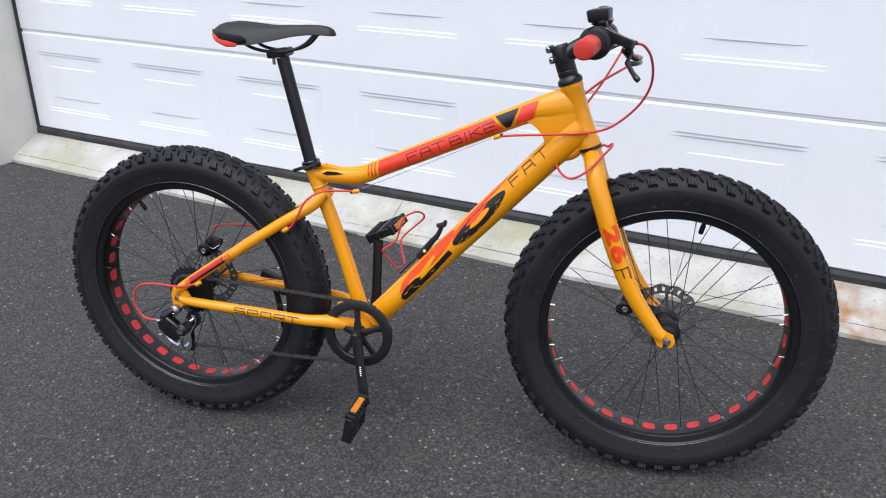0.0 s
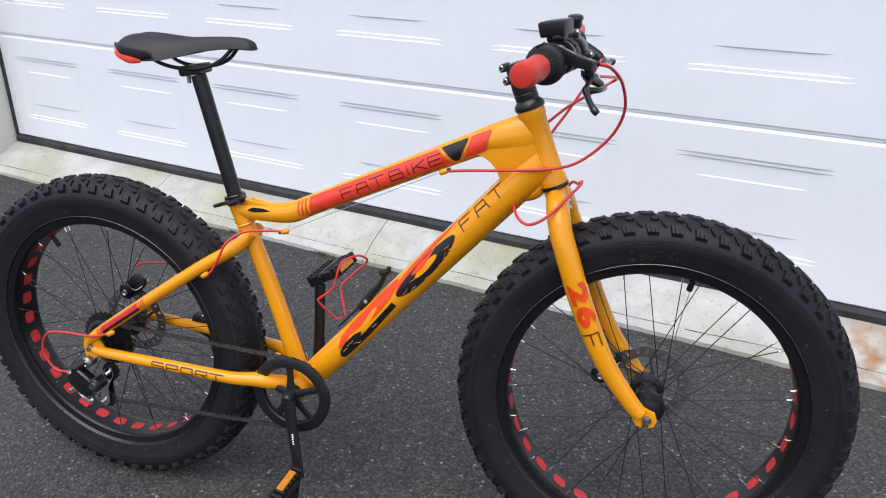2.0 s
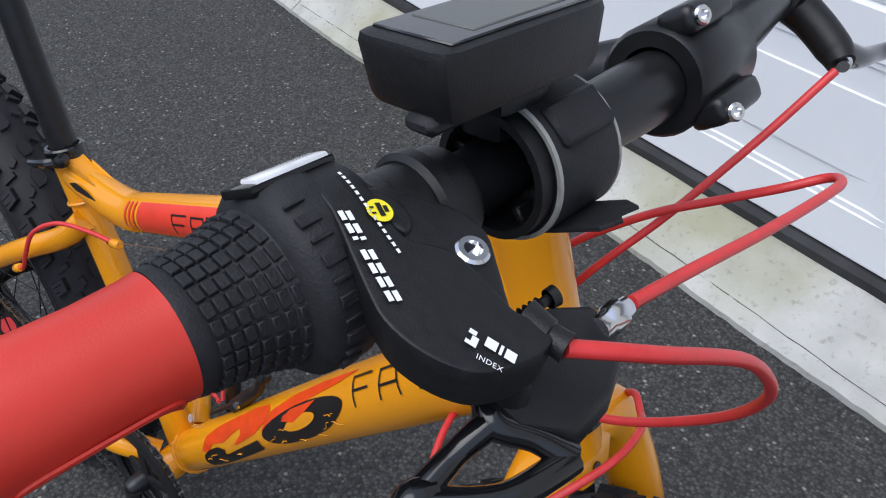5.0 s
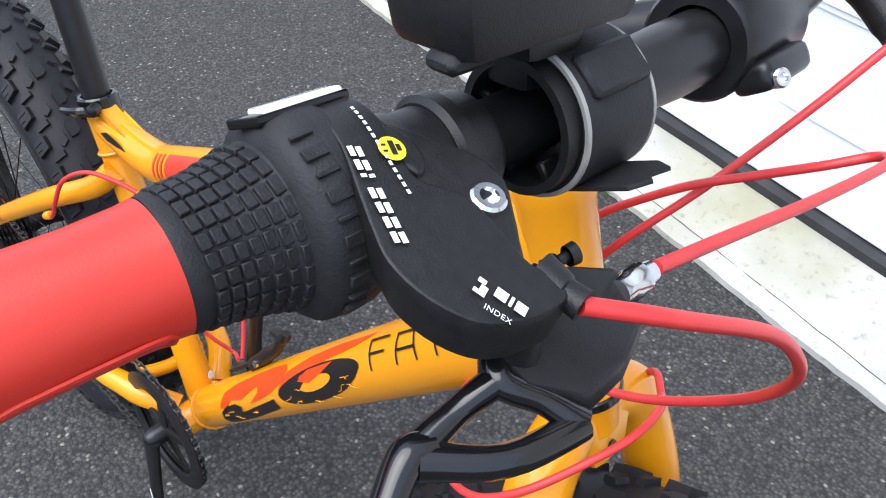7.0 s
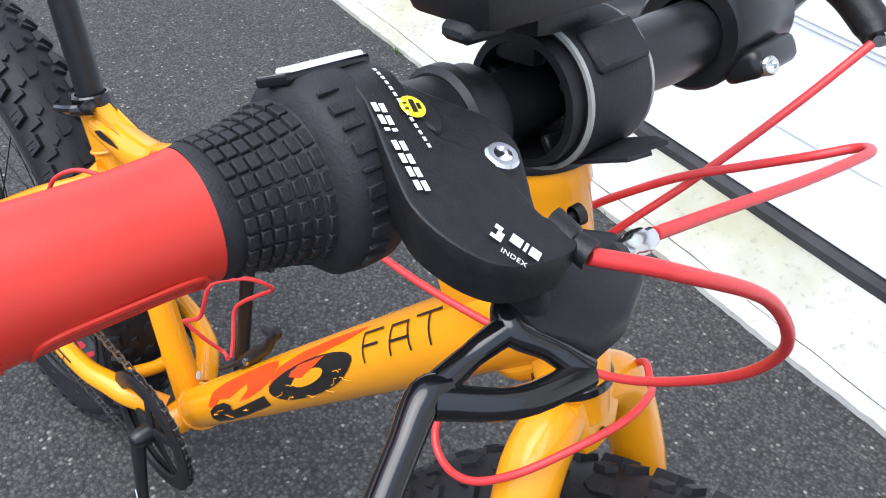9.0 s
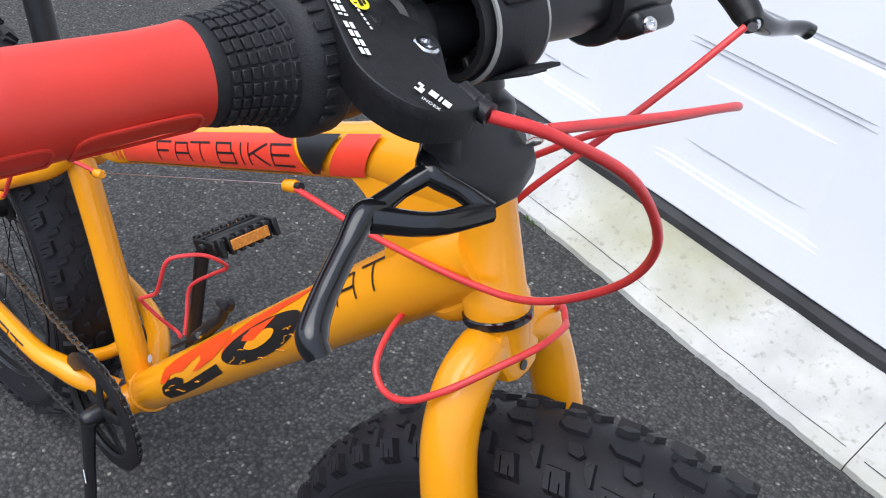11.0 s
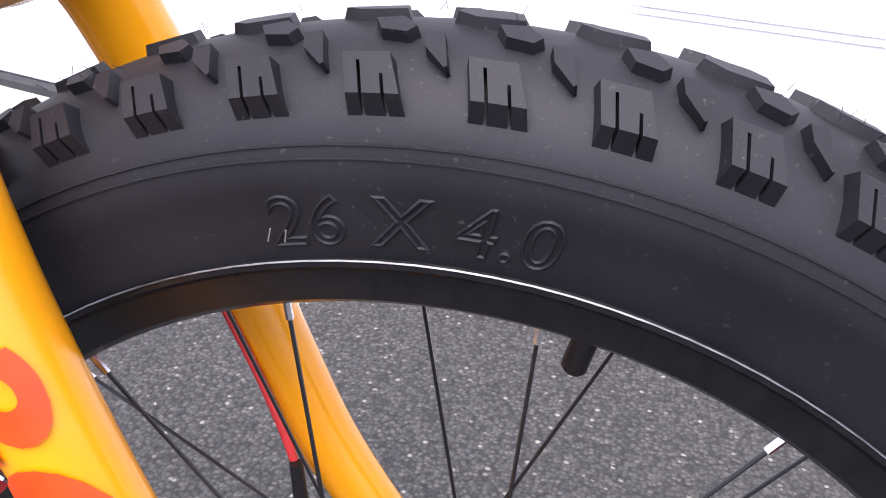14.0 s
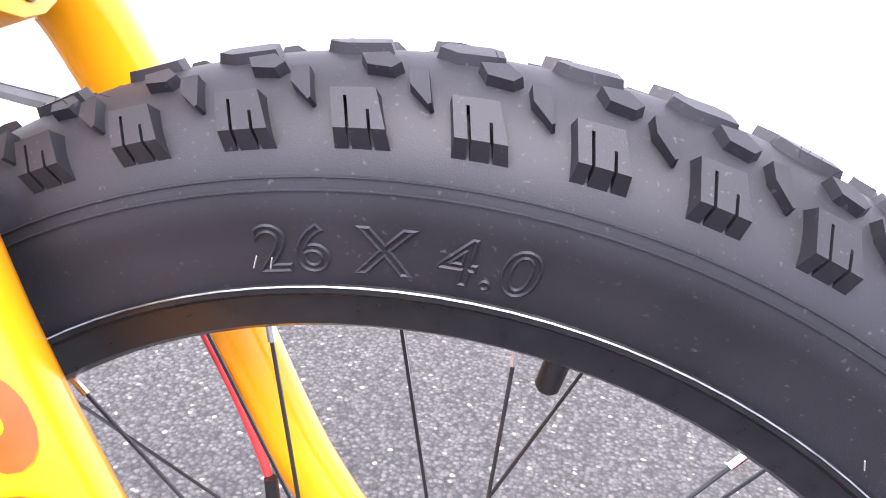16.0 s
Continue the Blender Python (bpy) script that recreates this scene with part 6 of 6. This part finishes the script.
STP = V(0.792, -0.027, 0.797)
cable([(1.070, -0.1935, 1.009), (1.088, -0.172, 1.002), (1.105, -0.124, 0.974), (1.107, -0.080, 0.925), (1.085, -0.050, 0.876), (1.035, -0.036, 0.830), (0.982, -0.0345, 0.8140), (0.90, -0.037, 0.8080), (0.830, -0.032, 0.8025), STP], "red gear cable")
cable([(1.067, -0.141, 0.988), (1.071, -0.100, 0.982), (1.078, -0.040, 0.974), (1.084, 0.020, 0.966), (1.084, 0.046, 0.960), (1.076, 0.056, 0.954), (1.058, 0.048, 0.944), (1.030, 0.040, 0.928), (0.998, 0.035, 0.908), (0.965, 0.033, 0.880), (0.93, 0.027, 0.850), (0.86, 0.022, 0.828)], "red rear brake cable")
cable([(1.052, 0.110, 0.987), (1.032, 0.080, 0.951), (1.003, 0.045, 0.904), (0.972, 0.030, 0.858), (0.948, 0.032, 0.812), (0.928, 0.030, 0.768), (0.920, 0.002, 0.7475), (0.925, -0.035, 0.742), (0.940, -0.068, 0.732), (0.960, -0.079, 0.726), (0.985, -0.083, 0.738), (1.008, -0.073, 0.758), (1.026, -0.048, 0.775), (1.038, -0.015, 0.784), (1.037, 0.016, 0.783), (1.028, 0.036, 0.772)], "red front brake cable")
cable([(1.028, 0.036, 0.772), (1.014, 0.052, 0.770), (1.000, 0.064, 0.742), (0.999, 0.067, 0.70), (1.015, 0.063, 0.645), (1.038, 0.060, 0.585), (1.066, 0.056, 0.525), (1.083, 0.053, 0.478), (1.086, 0.052, 0.452)], "red front brake cable")
part("cable_boot", tube([(1.086, 0.050, 0.478), (1.089, 0.048, 0.440)], [0.0040, 0.0045], 10), BLACK_PLASTIC, bike)
cable([STP + V(-0.012, 0.001, -0.004), (0.470, -0.0225, 0.6595)], "bare steel gear wire", 0.0007, CHROME)
SRP = V(0.456, -0.0225, 0.6525)
cable([SRP, (0.415, -0.032, 0.654), (0.375, -0.046, 0.652), (0.343, -0.062, 0.632), (0.325, -0.071, 0.598), (0.306, -0.072, 0.570), (0.292, -0.0735, 0.562)], "red gear cable")
cable([(0.060, -0.107, 0.416), (0.010, -0.110, 0.404), (-0.060, -0.112, 0.406), (-0.108, -0.112, 0.396), (-0.128, -0.112, 0.355), (-0.108, -0.111, 0.310), (-0.072, -0.109, 0.304)], "red gear cable")
cable([(0.150, 0.075, 0.512), (0.10, 0.066, 0.516), (0.045, 0.056, 0.516), (0.020, 0.052, 0.506)], "red rear brake cable")
for p, d in ((STP, V(0.92, 0, 0.38)), (SRP, V(0.95, 0.05, 0.25)), (V(0.292, -0.0735, 0.562), V(0.85, 0.1, 0.5)), (V(0.060, -0.107, 0.416), V(0.85, 0.1, 0.5))):
    part("cable_stop", lathe([(-0.008, 0), (-0.008, 0.0042), (-0.006, 0.0054), (0.006, 0.0054), (0.008, 0.0042), (0.008, 0)], p, d, 12), YELLOW, bike, "small yellow cable stop")
    d = d.normalized()
    part("ferrule", lathe([(0.007, 0), (0.007, 0.0034), (0.014, 0.0034), (0.014, 0)], p, d if p.x > 0.7 else -d, 10), BLACK_METAL, bike)
part("cable_clip", block((0.012, 0.012, 0.010), pose(1.041, 0.063, 0.584, 0, 18, 0), 0.003), YELLOW, bike)

# -- bottle cage and clip on the down tube --
cage = part("bottle_cage", extrude_outline([(-0.045, -0.007), (0.06, -0.007), (0.06, 0.007), (-0.045, 0.007)], 0.004, frame_of((0.585, 0, 0.478), DT.d, (0, 1, 0)), 0.001), BLACK_PLASTIC, bike, "red wire bottle cage with a black clip")
part("wire", tube([(0.556, 0.004, 0.462), (0.538, 0.010, 0.456), (0.527, -0.006, 0.480), (0.516, -0.020, 0.506), (0.521, -0.022, 0.514), (0.548, -0.020, 0.535), (0.556, -0.018, 0.552), (0.566, -0.014, 0.585), (0.576, -0.006, 0.597), (0.594, 0.016, 0.600), (0.604, 0.034, 0.588), (0.600, 0.042, 0.574), (0.580, 0.038, 0.556), (0.556, 0.030, 0.534), (0.548, 0.024, 0.518), (0.556, 0.014, 0.488), (0.562, 0.006, 0.468)], 0.0024, 8), RED_CABLE, cage, "red anodised wire")
part("clip_arm", tube([(0.600, 0.0, 0.492), (0.630, 0.0, 0.530), (0.648, 0.0, 0.552), (0.660, 0.0, 0.580)], [0.009, 0.008, 0.006, 0.005], 10), BLACK_PLASTIC, cage)
part("clip_tip", tube([(0.646, 0.0, 0.574), (0.662, 0.0, 0.578), (0.668, 0.0, 0.588)], [0.005, 0.007, 0.004], 8), BLACK_PLASTIC, cage)
part("clip_bolt", lathe([(0, 0.004), (0.003, 0.004), (0.003, 0)], (0.617, -0.008, 0.512), (0, -1, 0.2), 12), CHROME, cage)
part("frame_sticker", lathe([(0, 0.0), (0, 0.0058), (0.0004, 0.0058), (0.0004, 0)], (0.4632, 0.0105, 0.358), (0.8, 0.6, 0.2), 20), WHITE_MARK, seat_tube, "small round white sticker")
